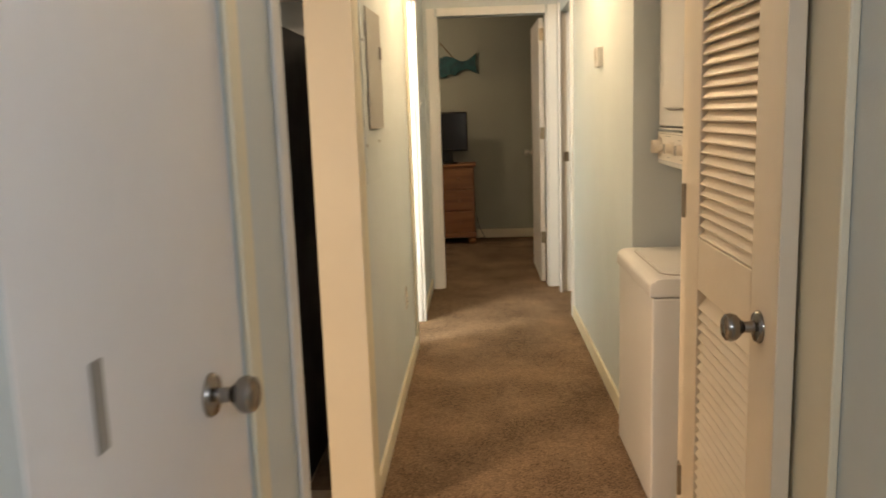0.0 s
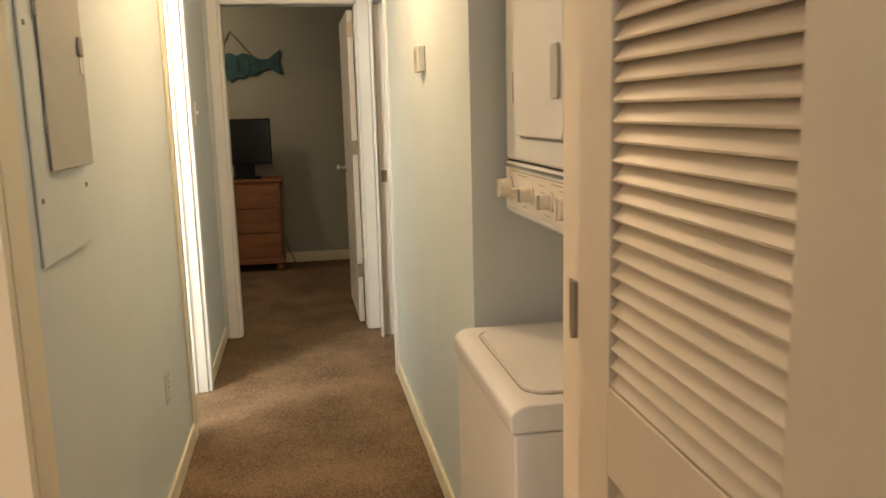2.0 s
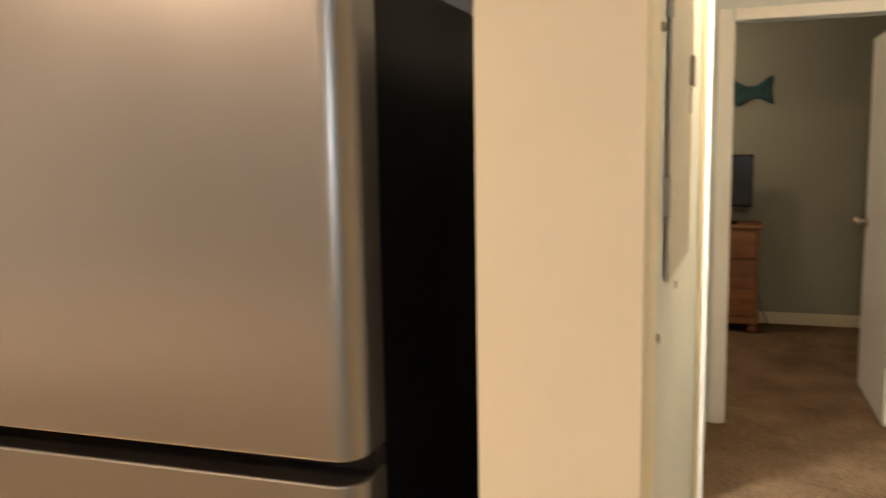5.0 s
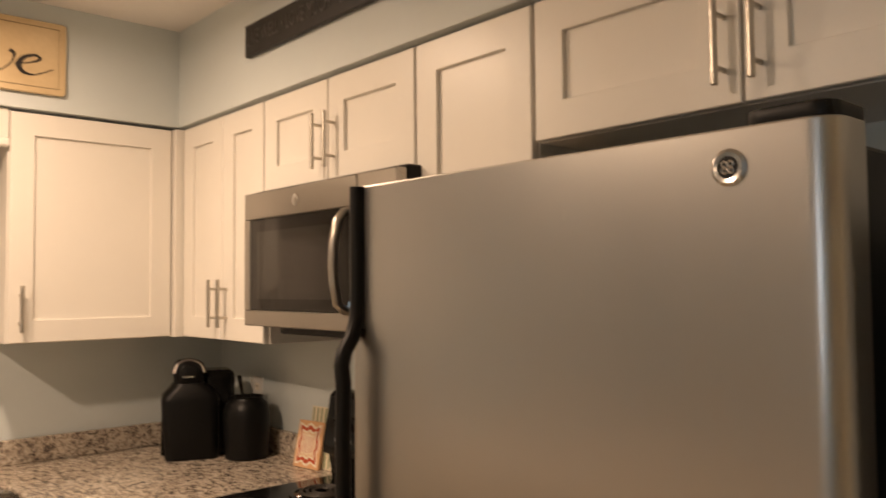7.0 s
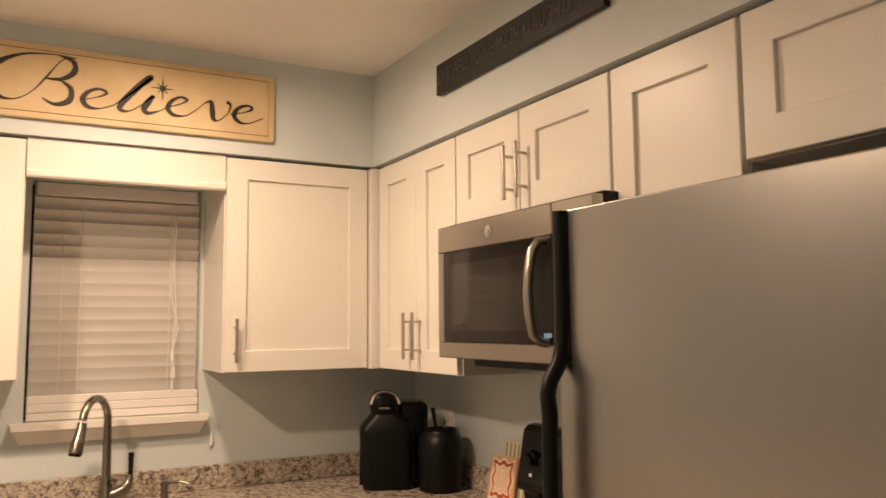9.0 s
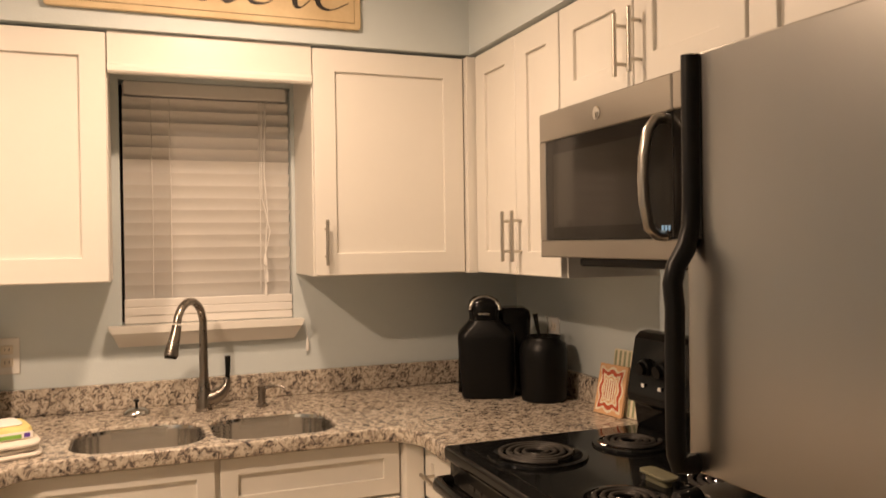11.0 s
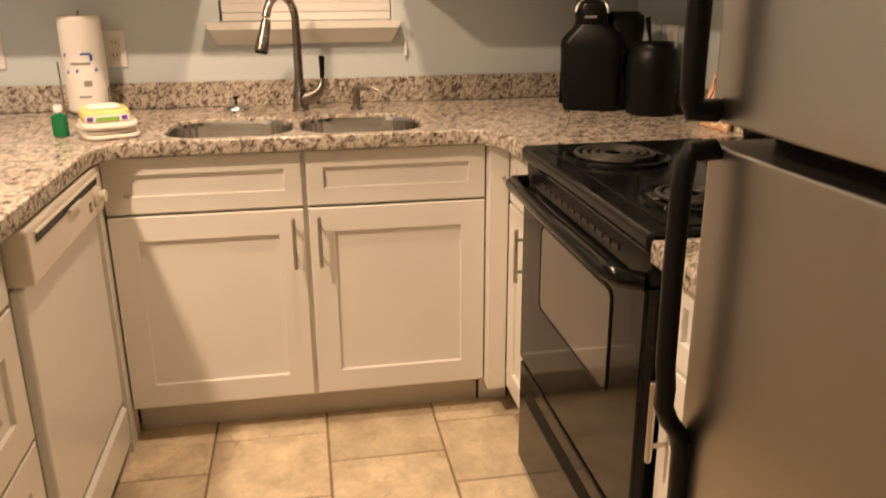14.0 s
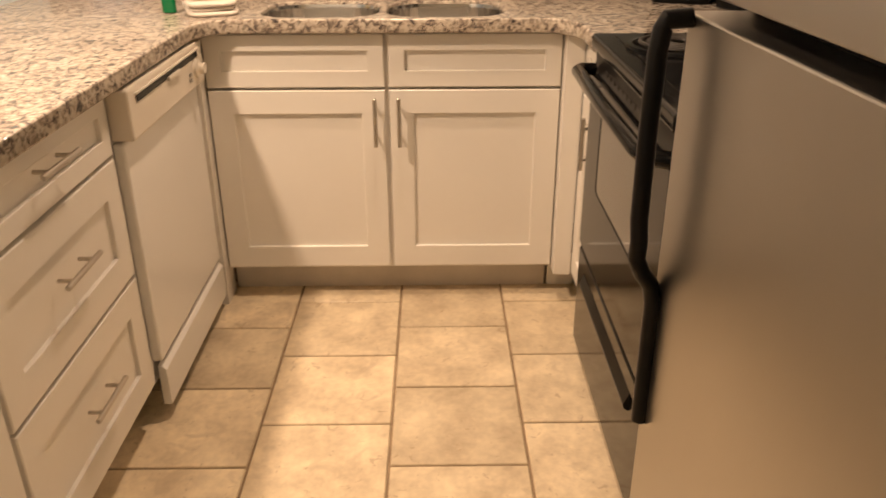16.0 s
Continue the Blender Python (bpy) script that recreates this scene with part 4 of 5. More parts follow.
sd = thing("soap_dispenser", (0.165, -1.03, CT), "brushed nickel soap dispenser pump", "soap dispenser")
part("stem", lathe(bmesh.new(), [(0.021, 0), (0.021, 0.006), (0.013, 0.012), (0.012, 0.05), (0.014, 0.052), (0.014, 0.068), (0.008, 0.072), (0, 0.073)], pose(0.165, -1.03, CT), 18), FAUCET, sd, smooth=True)
part("spout", tube(bmesh.new(), [(0.165, -1.03, CT + 0.06), (0.185, -1.0, CT + 0.068), (0.2, -0.975, CT + 0.068), (0.208, -0.96, CT + 0.060)], [0.006, 0.0055, 0.005, 0.0045], 10), FAUCET, sd, smooth=True)
ag = thing("sink_stopper", (0.13, -1.42, CT), "chrome sink stopper lying upside down", "stopper")
part("cap", lathe(bmesh.new(), [(0.038, 0), (0.042, 0.006), (0.039, 0.014), (0.026, 0.022), (0.010, 0.025), (0, 0.025)], pose(0.13, -1.42, CT), 20), CHROME, ag, smooth=True)
part("knob", lathe(bmesh.new(), [(0.004, 0.024), (0.004, 0.038), (0.009, 0.042), (0.009, 0.047), (0, 0.05)], pose(0.13, -1.42, CT), 12), BLACK, ag, smooth=True)

# ---- refrigerator ----
fr = thing("refrigerator", (2.42, -0.4, 0), "stainless steel top-freezer refrigerator with black handles", "refrigerator")
FX0, FX1, FY = 2.057, 2.788, -0.763
part("body", abox(FX0 + 0.012, FX1 - 0.012, -0.688, -0.04, 0.02, 1.655, 0.006), BLACK, fr, "black textured cabinet")
part("base_grille", abox(FX0 + 0.02, FX1 - 0.02, -0.72, -0.6885, 0.015, 0.095, 0.003), BLACK, fr)
shape = arc(FX0 + 0.014, FY + 0.014, 0.014, 180, 270, 5) + [(FX0 + 0.02, FY), (FX1 - 0.036, FY)] + arc(FX1 - 0.03, FY + 0.03, 0.03, 270, 360, 7) + [(FX1, -0.695), (FX0, -0.695)]
shape = [(x, y - (0.026 * (FX1 - x) / (FX1 - FX0) if y < -0.70 else 0)) for x, y in shape]
for name, z0, z1 in (("freezer_door", 1.170, 1.672), ("fresh_food_door", 0.105, 1.146)):
    part(name, prism(shape, "z", z0, z1, 0.0025), STEEL, fr, "brushed stainless steel door", smooth=True)
part("gasket", abox(FX0 + 0.02, FX1 - 0.004, -0.72, -0.6885, 1.1465, 1.1695), DARKGAP, fr)
part("hinge_cover", prism(rounded(FX1 - 0.10, FX1 - 0.008, -0.75, -0.66, 0.02), "z", 1.6725, 1.690, 0.003), BLACK, fr, smooth=True)
bm = bmesh.new()
lathe(bm, [(0.019, 0), (0.019, 0.002), (0.0155, 0.0042), (0.0115, 0.0036), (0.0112, 0.0028), (0, 0.0028)], south(FY - 0.003) @ pose(2.684, 0, 1.632, -90, 0, 0), 28)
bdg = part("badge", bm, CHROME, fr, "round metal badge", smooth=True)
bm = bmesh.new()
for k in range(4):
    q = radians(45 + 90 * k)
    tube(bm, [(2.684 + 0.0046 * math.cos(q) + 0.0028 * math.cos(a), FY - 0.0068, 1.632 + 0.0046 * math.sin(q) + 0.0028 * math.sin(a)) for a in (math.pi * 2 * i / 10 for i in range(10))], 0.0012, 6, closed=True)
part("badge_relief", bm, CHROME, bdg)
bm = lathe(bmesh.new(), [(0.0110, 0), (0.0110, 0.0003), (0, 0.0003)], south(FY - 0.0062) @ pose(2.684, 0, 1.632, -90, 0, 0), 24)
part("badge_face", bm, BLACK, bdg)
HX = 2.081
hp = [(-0.772, 1.670), (-0.772, 1.50), (-0.774, 1.465), (-0.782, 1.44), (-0.797, 1.418), (-0.802, 1.398), (-0.799, 1.37), (-0.800, 1.30), (-0.800, 1.22), (-0.799, 1.195), (-0.798, 1.184), (-0.770, 1.182)]
lp = [(-0.768, 1.142), (-0.796, 1.140), (-0.799, 1.130), (-0.802, 1.105), (-0.803, 1.0), (-0.802, 0.90), (-0.799, 0.872), (-0.800, 0.848), (-0.792, 0.828), (-0.779, 0.810), (-0.773, 0.785), (-0.772, 0.70), (-0.772, 0.60)]
for name, pp in (("freezer_handle", hp), ("fresh_food_handle", lp)):
    part(name, tube(bmesh.new(), [(HX, y - 0.021, z) for y, z in pp], 0.0112, 14, flat=1.1), BLACK, fr, "black moulded handle", smooth=True)
part("handle_backing", abox(HX - 0.012, HX + 0.012, FY - 0.029, FY + 0.012, 1.45, 1.671, 0.003), BLACK, fr)
part("handle_backing", abox(HX - 0.012, HX + 0.012, FY - 0.029, FY + 0.012, 0.60, 0.80, 0.003), BLACK, fr)

# ---- range ----
RX0, RX1, RY = 0.926, 1.686, -0.655
rg = thing("range", (1.306, -0.34, 0), "black freestanding electric range with coil burners", "stove")
part("body", abox(RX0, RX1, RY + 0.03, -0.03, 0.02, 0.885, 0.004), GLOSSBLACK, rg)
top = part("cooktop", abox(RX0 - 0.006, RX1 + 0.003, RY - 0.018, -0.06, 0.886, 0.922, 0.009, 3), GLOSSBLACK, rg, smooth=True)
bm = prism(rounded(RX0 + 0.03, RX1 - 0.03, RY + 0.03, -0.115, 0.02), "z", 0.9225, 0.9245, 0.0008)
part("deck", bm, GLOSSBLACK, rg)
for x, y, r in ((1.125, -0.505, 0.102), (1.125, -0.235, 0.078), (1.505, -0.505, 0.078), (1.505, -0.235, 0.102)):
    bm = lathe(bmesh.new(), [(r + 0.022, 0.0), (r + 0.020, 0.006), (r + 0.008, 0.007), (r, 0.001), (0.02, -0.0)], pose(x, y, 0.925), 36)
    pan = part("drip_pan", bm, GLOSSBLACK, rg, "glossy drip pan", smooth=True)
    turns = 4 if r > 0.09 else 3.2
    bm = bmesh.new()
    k = int(turns * 28)
    tube(bm, [(x + (0.02 + (r - 0.024) * i / k) * math.cos(2 * math.pi * turns * i / k), y + (0.02 + (r - 0.024) * i / k) * math.sin(2 * math.pi * turns * i / k), 0.936) for i in range(k + 1)], 0.0048, 8, flat=1.2)
    part("coil_burner", bm, COIL, pan, "grey spiral coil element", smooth=True)
    bm = bmesh.new()
    for q in (90, 210, 330):
        a = radians(q)
        tube(bm, [(x, y, 0.929), (x + r * math.cos(a), y + r * math.sin(a), 0.929)], 0.003, 6)
    part("support", bm, CHROME, pan)
bm = prism([(-0.028, 0.90), (-0.028, 1.185), (-0.045, 1.195), (-0.075, 1.19), (-0.090, 1.175), (-0.118, 1.02), (-0.118, 1.0), (-0.095, 0.99), (-0.085, 0.9225), (-0.059, 0.9225), (-0.059, 0.90)], "x", RX0 + 0.008, RX1 - 0.008, 0.004)
bg = part("backguard", bm, GLOSSBLACK, rg, "black control backguard", smooth=True)
bq = Matrix.Translation((0, -0.104, 1.10)) @ pose(0, 0, 0, 90 + 10, 0, 0)
for x in (1.01, 1.085, 1.52, 1.60):
    kn = part("knob", lathe(bmesh.new(), [(0.024, 0), (0.023, 0.01), (0.018, 0.014), (0.017, 0.026), (0, 0.027)], Matrix.Translation((x, 0, 0)) @ bq, 20), BLACK, bg, smooth=True)
    part("indicator", abox(x - 0.006, x + 0.006, -0.119, -0.116, 1.045, 1.055), APPLIANCE, bg, "small white printed mark")
part("clock", abox(1.22, 1.40, -0.110, -0.095, 1.09, 1.14, 0.002), SCREEN, bg)
door = part("oven_door", abox(RX0 + 0.003, RX1 - 0.003, RY - 0.012, RY + 0.0295, 0.345, 0.825, 0.006, 2), GLOSSBLACK, rg, "glossy black oven door")
wo = prism(rounded(1.105, 1.538, 0.562, 0.765, 0.02), "y", RY - 0.0142, RY - 0.0125)
part("oven_window", wo, OVENWIN, door, "dark oven window")
part("window_border", tube(bmesh.new(), [(x, RY - 0.0128, z) for x, z in rounded(1.10, 1.543, 0.557, 0.770, 0.022)], 0.003, 6, closed=True), BLACK, door)
hb = [(RX0 + 0.02, RY - 0.010, 0.835)] + [(RX0 + 0.03, RY - 0.045, 0.838), (RX0 + 0.06, RY - 0.058, 0.84), (1.306, RY - 0.062, 0.84), (RX1 - 0.06, RY - 0.058, 0.84), (RX1 - 0.03, RY - 0.045, 0.838), (RX1 - 0.02, RY - 0.010, 0.835)]
part("oven_handle", tube(bmesh.new(), hb, 0.0165, 12), GLOSSBLACK, door, "black bar handle", smooth=True)
vent = part("vent_strip", abox(RX0 + 0.004, RX1 - 0.004, RY - 0.004, RY + 0.0295, 0.828, 0.884, 0.003), BLACK, rg)
for i in range(12):
    x = 1.06 + i * 0.041
    part("vent_slot", abox(x, x + 0.030, RY - 0.0062, RY - 0.0042, 0.846, 0.856), COIL, vent)
drw = part("storage_drawer", abox(RX0 + 0.003, RX1 - 0.003, RY - 0.010, RY + 0.0295, 0.035, 0.335, 0.006, 2), GLOSSBLACK, rg, "glossy black storage drawer")
part("drawer_grip", prism([(RY - 0.022, 0.262), (RY - 0.0105, 0.29), (RY - 0.0105, 0.245), (RY - 0.02, 0.252)], "x", RX0 + 0.10, RX1 - 0.10), BLACK, drw)
sr = thing("spoon_rest", (1.40, -0.33, 0.925), "drab olive ceramic spoon rest on the cooktop", "spoon rest")
part("dish", prism(rounded(1.37, 1.475, -0.39, -0.345, 0.02), "z", 0.9405, 0.948, 0.003), SPOONGLAZE, sr, smooth=True)
part("foot", prism(rounded(1.385, 1.46, -0.38, -0.355, 0.01), "z", 0.925, 0.9403), SPOONGLAZE, sr)

# ---- microwave ----
mw = thing("microwave", (1.31, -0.2, 1.405), "stainless over-the-range microwave with a dark glass door", "microwave")
MX0, MX1, MY = 0.958, 1.680, -0.40
part("body", abox(MX0 + 0.004, MX1 - 0.002, MY + 0.032, -0.003, 1.408, 1.7975, 0.003), BLACK, mw)
part("top_band", abox(MX0, 1.523, MY, MY + 0.031, 1.712, 1.788, 0.003), STEELMW, mw, "brushed steel band")
part("top_band", abox(1.526, MX1, MY, MY + 0.031, 1.712, 1.788, 0.003), STEELMW, mw, "brushed steel band")
part("bottom_band", abox(MX0, MX1, MY, MY + 0.031, 1.408, 1.452, 0.003), STEELMW, mw, "brushed steel band")
part("side_band", abox(MX0, MX0 + 0.032, MY, MY + 0.031, 1.4522, 1.7118, 0.002), STEELMW, mw, "brushed steel band")
dg = part("door_glass", abox(MX0 + 0.0325, 1.523, MY + 0.002, MY + 0.031, 1.4525, 1.7115, 0.002), MWGLASS, mw, "dark door glass")
part("door_window", abox(MX0 + 0.075, 1.43, MY + 0.0006, MY + 0.0018, 1.485, 1.675), OVENGLASS, dg)
cp = part("control_panel", abox(1.526, MX1, MY + 0.002, MY + 0.031, 1.4525, 1.7115, 0.002), MWGLASS, mw, "black control panel")
# three small marks with a faint blue glow, on the door glass
bm = bmesh.new()
for x0, x1 in ((1.486, 1.493), (1.497, 1.504), (1.508, 1.514)):
    box(bm, x0, x1, MY + 0.0008, MY + 0.0018, 1.469, 1.480)
part("blue_marks", bm, LEDBLUE, dg, "three small pale blue glowing marks")
bm = bmesh.new()
for i in range(5):
    for j in range(3):
        box(bm, 1.548 + j * 0.04, 1.572 + j * 0.04, MY + 0.001, MY + 0.0018, 1.475 + i * 0.03, 1.4765 + i * 0.03)
part("keypad", bm, COIL, cp, "faint key markings")
hp = [(1.497, MY + 0.004, 1.70), (1.496, MY - 0.018, 1.697), (1.494, MY - 0.036, 1.675), (1.491, MY - 0.045, 1.62), (1.491, MY - 0.047, 1.575), (1.491, MY - 0.045, 1.53), (1.494, MY - 0.036, 1.475), (1.496, MY - 0.018, 1.460), (1.497, MY + 0.004, 1.457)]
part("handle", tube(bmesh.new(), hp, 0.0115, 12), STEELMW, mw, "curved steel handle", smooth=True)
part("badge", lathe(bmesh.new(), [(0.016, 0), (0.016, 0.002), (0.012, 0.003), (0, 0.003)], south(MY) @ pose(1.244, 0, 1.75, -90, 0, 0), 24), CHROME, mw, "small round badge", smooth=True)
part("underside_lip", abox(MX0 + 0.10, MX1 - 0.02, MY + 0.06, -0.05, 1.385, 1.4075, 0.004), BLACK, mw)
bm = tube(bmesh.new(), [(1.60, -0.004, 1.386), (1.60, -0.004, 1.16)], 0.006, 8)
tagged(part("power_cord", bm, APPLIANCE, None, "white cable cover below the microwave"), category="cable")

# ---- dishwasher ----
dw = thing("dishwasher", (0.965, -2.05, 0), "white built-in dishwasher with a control panel", "dishwasher")
DX0, DX1 = 0.664, 1.272
md = north(S)
part("tub", abox(DX0, DX1, -0.55, -0.012, 0.11, 0.868, 0, 1, md), APPLIANCE, dw)
part("door_panel", abox(DX0 + 0.003, DX1 - 0.003, -0.0115, 0.016, 0.175, 0.745, 0.006, 2, md), APPLIANCE, dw)
ctl = part("control_panel", abox(DX0 + 0.003, DX1 - 0.003, -0.0115, 0.042, 0.75, 0.866, 0.006, 2, md), OFFWHITE, dw, "cream control panel")
part("latch_recess", abox(DX0 + 0.06, DX1 - 0.05, 0.0424, 0.0432, 0.829, 0.843, 0.002, 1, md), BLACK, ctl, "dark latch recess")
part("vent_trim", abox(DX0 + 0.05, DX1 - 0.04, 0.0423, 0.050, 0.848, 0.853, 0.001, 1, md), OFFWHITE, ctl)
part("latch", abox(0.90, 1.0, 0.0433, 0.052, 0.824, 0.834, 0.002, 1, md), OFFWHITE, ctl)
part("dial", lathe(bmesh.new(), [(0.027, 0), (0.026, 0.008), (0.017, 0.012), (0.015, 0.026), (0, 0.027)], md @ pose(0.745, 0.042, 0.80, -90, 0, 0), 22), OFFWHITE, ctl, smooth=True)
for z in (0.775, 0.79):
    part("button", abox(0.80, 0.815, 0.0423, 0.047, z, z + 0.010, 0.001, 1, md), GREYPL, ctl)
part("access_panel", prism([(S + 0.0, 0.045), (S + 0.0, 0.16), (S + 0.012, 0.16), (S + 0.022, 0.150), (S + 0.022, 0.045)], "x", DX0 + 0.003, DX1 - 0.003, 0.002), APPLIANCE, dw)
# near-black box stands in for the shadow below the access panel
part("kick_shade", abox(DX0, DX1, -0.50, -0.09, 0.0, 0.105, 0, 1, md), DARKGAP, dw)

# ---- signs ----
bs = thing("believe_sign", (0.337, -1.20, 2.26), "antiqued cream wooden sign lettered Believe", "sign")
SY0, SY1 = -1.648, -0.722
part("board", prism(rounded(SY0, SY1, 2.142, 2.376, 0.012), "x", 0.3365, 0.354, 0.003), SIGNCREAM, bs, smooth=True)
bm = tube(bmesh.new(), [(0.3545, y, z) for y, z in ((SY0 + 0.022, 2.162), (SY1 - 0.022, 2.162), (SY1 - 0.022, 2.356), (SY0 + 0.022, 2.356))], 0.0012, 6, closed=True)
part("border_line", bm, ROPE, bs)


def stroke(bm, pts, widths, x=0.3548):
    """A pen stroke of changing width through (y, z) points, smoothed, lying on the sign face."""
    P = [Vector(p) for p in pts]
    out = []
    for i in range(len(P) - 1):
        a, b, c, d = P[max(i - 1, 0)], P[i], P[i + 1], P[min(i + 2, len(P) - 1)]
        for k in range(8):
            t = k / 8
            q = 0.5 * ((2 * b) + (c - a) * t + (2 * a - 5 * b + 4 * c - d) * t * t + (3 * b - a - 3 * c + d) * t ** 3)
            out.append((q, widths[i] * (1 - t) + widths[i + 1] * t))
    out.append((P[-1], widths[-1]))
    L, R = [], []
    for i, (q, w) in enumerate(out):
        d = (out[min(i + 1, len(out) - 1)][0] - out[max(i - 1, 0)][0]).normalized()
        nrm = Vector((-d.y, d.x)) * w / 2
        L.append(bm.verts.new((x, q.x + nrm.x, q.y + nrm.y)))
        R.append(bm.verts.new((x, q.x - nrm.x, q.y - nrm.y)))
    for i in range(len(out) - 1):
        bm.faces.new((L[i], L[i + 1], R[i + 1], R[i]))


def sy(u):
    return SY0 + 0.028 + u * (SY1 - SY0 - 0.056)


def sz(v):
    return 2.170 + v * 0.178


def script(pts, widths):
    bm = bmesh.new()
    stroke(bm, [(sy(u), sz(v)) for u, v in pts], widths)
    r = bmesh.ops.extrude_face_region(bm, geom=list(bm.faces))
    bmesh.ops.translate(bm, vec=(0.0012, 0, 0), verts=[v for v in r["geom"] if isinstance(v, bmesh.types.BMVert)])
    return bm


t_, h_ = 0.003, 0.013
word = bmesh.new()
glyphs = [
    # capital B: the entry swash, the stem and the two bowls
    ([(0.30, 0.98), (0.22, 1.0), (0.12, 0.93), (0.045, 0.72), (0.03, 0.45), (0.06, 0.24), (0.11, 0.22), (0.16, 0.36), (0.205, 0.62), (0.245, 0.88), (0.27, 0.97)], [t_, t_, 0.005, h_, h_, 0.008, t_, t_, 0.004, t_, t_]),
    ([(0.245, 0.99), (0.29, 0.93), (0.295, 0.76), (0.255, 0.62), (0.20, 0.60), (0.245, 0.60), (0.285, 0.48), (0.28, 0.28), (0.235, 0.20), (0.195, 0.28)], [t_, 0.009, h_, 0.008, t_, t_, 0.010, h_, 0.007, t_]),
    ([(0.315, 0.38), (0.37, 0.46), (0.405, 0.56), (0.38, 0.62), (0.345, 0.55), (0.325, 0.40), (0.345, 0.27), (0.385, 0.27), (0.43, 0.36)], [t_, t_, 0.006, 0.005, 0.008, 0.012, 0.008, t_, t_]),
    ([(0.43, 0.36), (0.49, 0.62), (0.555, 1.0), (0.545, 1.0), (0.50, 0.68), (0.455, 0.40), (0.455, 0.29), (0.485, 0.29), (0.525, 0.42)], [t_, 0.004, 0.010, 0.012, 0.014, h_, 0.009, t_, t_]),
    ([(0.525, 0.42), (0.565, 0.62), (0.55, 0.50), (0.535, 0.36), (0.55, 0.29), (0.59, 0.36), (0.615, 0.44)], [t_, 0.008, h_, h_, 0.008, t_, t_]),
    ([(0.615, 0.44), (0.665, 0.54), (0.69, 0.63), (0.665, 0.67), (0.635, 0.58), (0.62, 0.44), (0.64, 0.32), (0.685, 0.33), (0.725, 0.47), (0.755, 0.62)], [t_, t_, 0.006, 0.005, 0.008, 0.012, 0.008, t_, t_, t_]),
    ([(0.755, 0.62), (0.78, 0.66), (0.785, 0.50), (0.79, 0.34), (0.81, 0.32), (0.845, 0.48), (0.855, 0.64), (0.84, 0.70)], [t_, 0.008, h_, 0.010, t_, t_, 0.006, 0.008]),
    ([(0.855, 0.47), (0.905, 0.53), (0.94, 0.62), (0.925, 0.68), (0.89, 0.62), (0.87, 0.48), (0.885, 0.35), (0.925, 0.33), (0.985, 0.47)], [t_, t_, 0.006, 0.005, 0.008, 0.012, 0.008, t_, t_]),
]
for gi, (pts, widths) in enumerate(glyphs):
    if gi < 2:
        pts = [(u, v * 1.1 - 0.10) for u, v in pts]
    else:
        pts = [(u, min(v, 0.93) * 1.0 - 0.11 - 0.06 * u) for u, v in pts]
    one = script(pts, [w if w <= t_ else w * 1.5 for w in widths])
    tmp_me = bpy.data.meshes.new("stroke")
    one.to_mesh(tmp_me)
    one.free()
    word.from_mesh(tmp_me)
    bpy.data.meshes.remove(tmp_me)
part("lettering", word, INK, bs, "dark brown script word Believe")
bm = bmesh.new()
cy, cz = sy(0.60), sz(0.64)
star = []
for i in range(16):
    a = math.pi * 2 * i / 16 + math.pi / 2
    r = 0.0055 if i % 2 else (0.030 if i % 4 == 0 else 0.019)
    r *= 1.35
    star.append((cy + r * math.cos(a), cz + r * math.sin(a) * (1.25 if i % 8 == 0 else 1)))
part("star", prism(star, "x", 0.3546, 0.356), INK, bs, "dark eight-pointed star")

ls = thing("motto_sign", (1.28, -0.337, 2.27), "long narrow black wooden sign with worn grey lettering", "sign")
part("board", abox(0.873, 1.683, -0.356, -0.3365, 2.222, 2.320, 0.003, 2), SIGNBLACK, ls)
mt2 = Matrix(((1, 0, 0, 1.278), (0, 0, -1, -0.3568), (0, 1, 0, 2.271), (0, 0, 0, 1)))
letters("lettering", "LIVE WELL \u2022 LOVE MUCH \u2022 LAUGH OFTEN", 0.062, mt2, SIGNGREY, ls, width=0.77, label="worn grey capitals")

# ---- worktop things ----
km = thing("coffee_maker", (0.26, -0.24, CT), "black single-serve coffee maker with a domed brew head", "coffee maker")
side = Vector((0.385, 0.92, 0))
front = Vector((0.92, -0.385, 0))
c1 = Vector((0.322, -0.280, CT))
def loft(rows, at):
    """Rounded sections (height, half width, half depth, sideways shift, corner) joined bottom to top."""
    bm = bmesh.new()
    rings = []
    for h, w, d, sh, r in rows:
        rings.append([bm.verts.new(at + side * (x + sh) + front * y + Vector((0, 0, h))) for x, y in rounded(-w, w, -d, d, r, 6)])
    for A, B in zip(rings, rings[1:]):
        for k in range(len(A)):
            bm.faces.new((A[k], A[(k + 1) % len(A)], B[(k + 1) % len(A)], B[k]))
    bm.faces.new(rings[0][::-1])
    bm.faces.new(rings[-1])
    bmesh.ops.recalc_face_normals(bm, faces=bm.faces)
    return bm
part("housing", loft([(0.001, 0.088, 0.064, 0.006, 0.03), (0.01, 0.091, 0.067, 0.005, 0.03), (0.10, 0.095, 0.070, 0.002, 0.032), (0.205, 0.099, 0.072, 0, 0.034), (0.222, 0.096, 0.070, 0, 0.034), (0.243, 0.076, 0.062, -0.002, 0.034), (0.258, 0.060, 0.056, -0.004, 0.034), (0.266, 0.056, 0.052, -0.004, 0.034)], c1), BLACK, km, smooth=True)
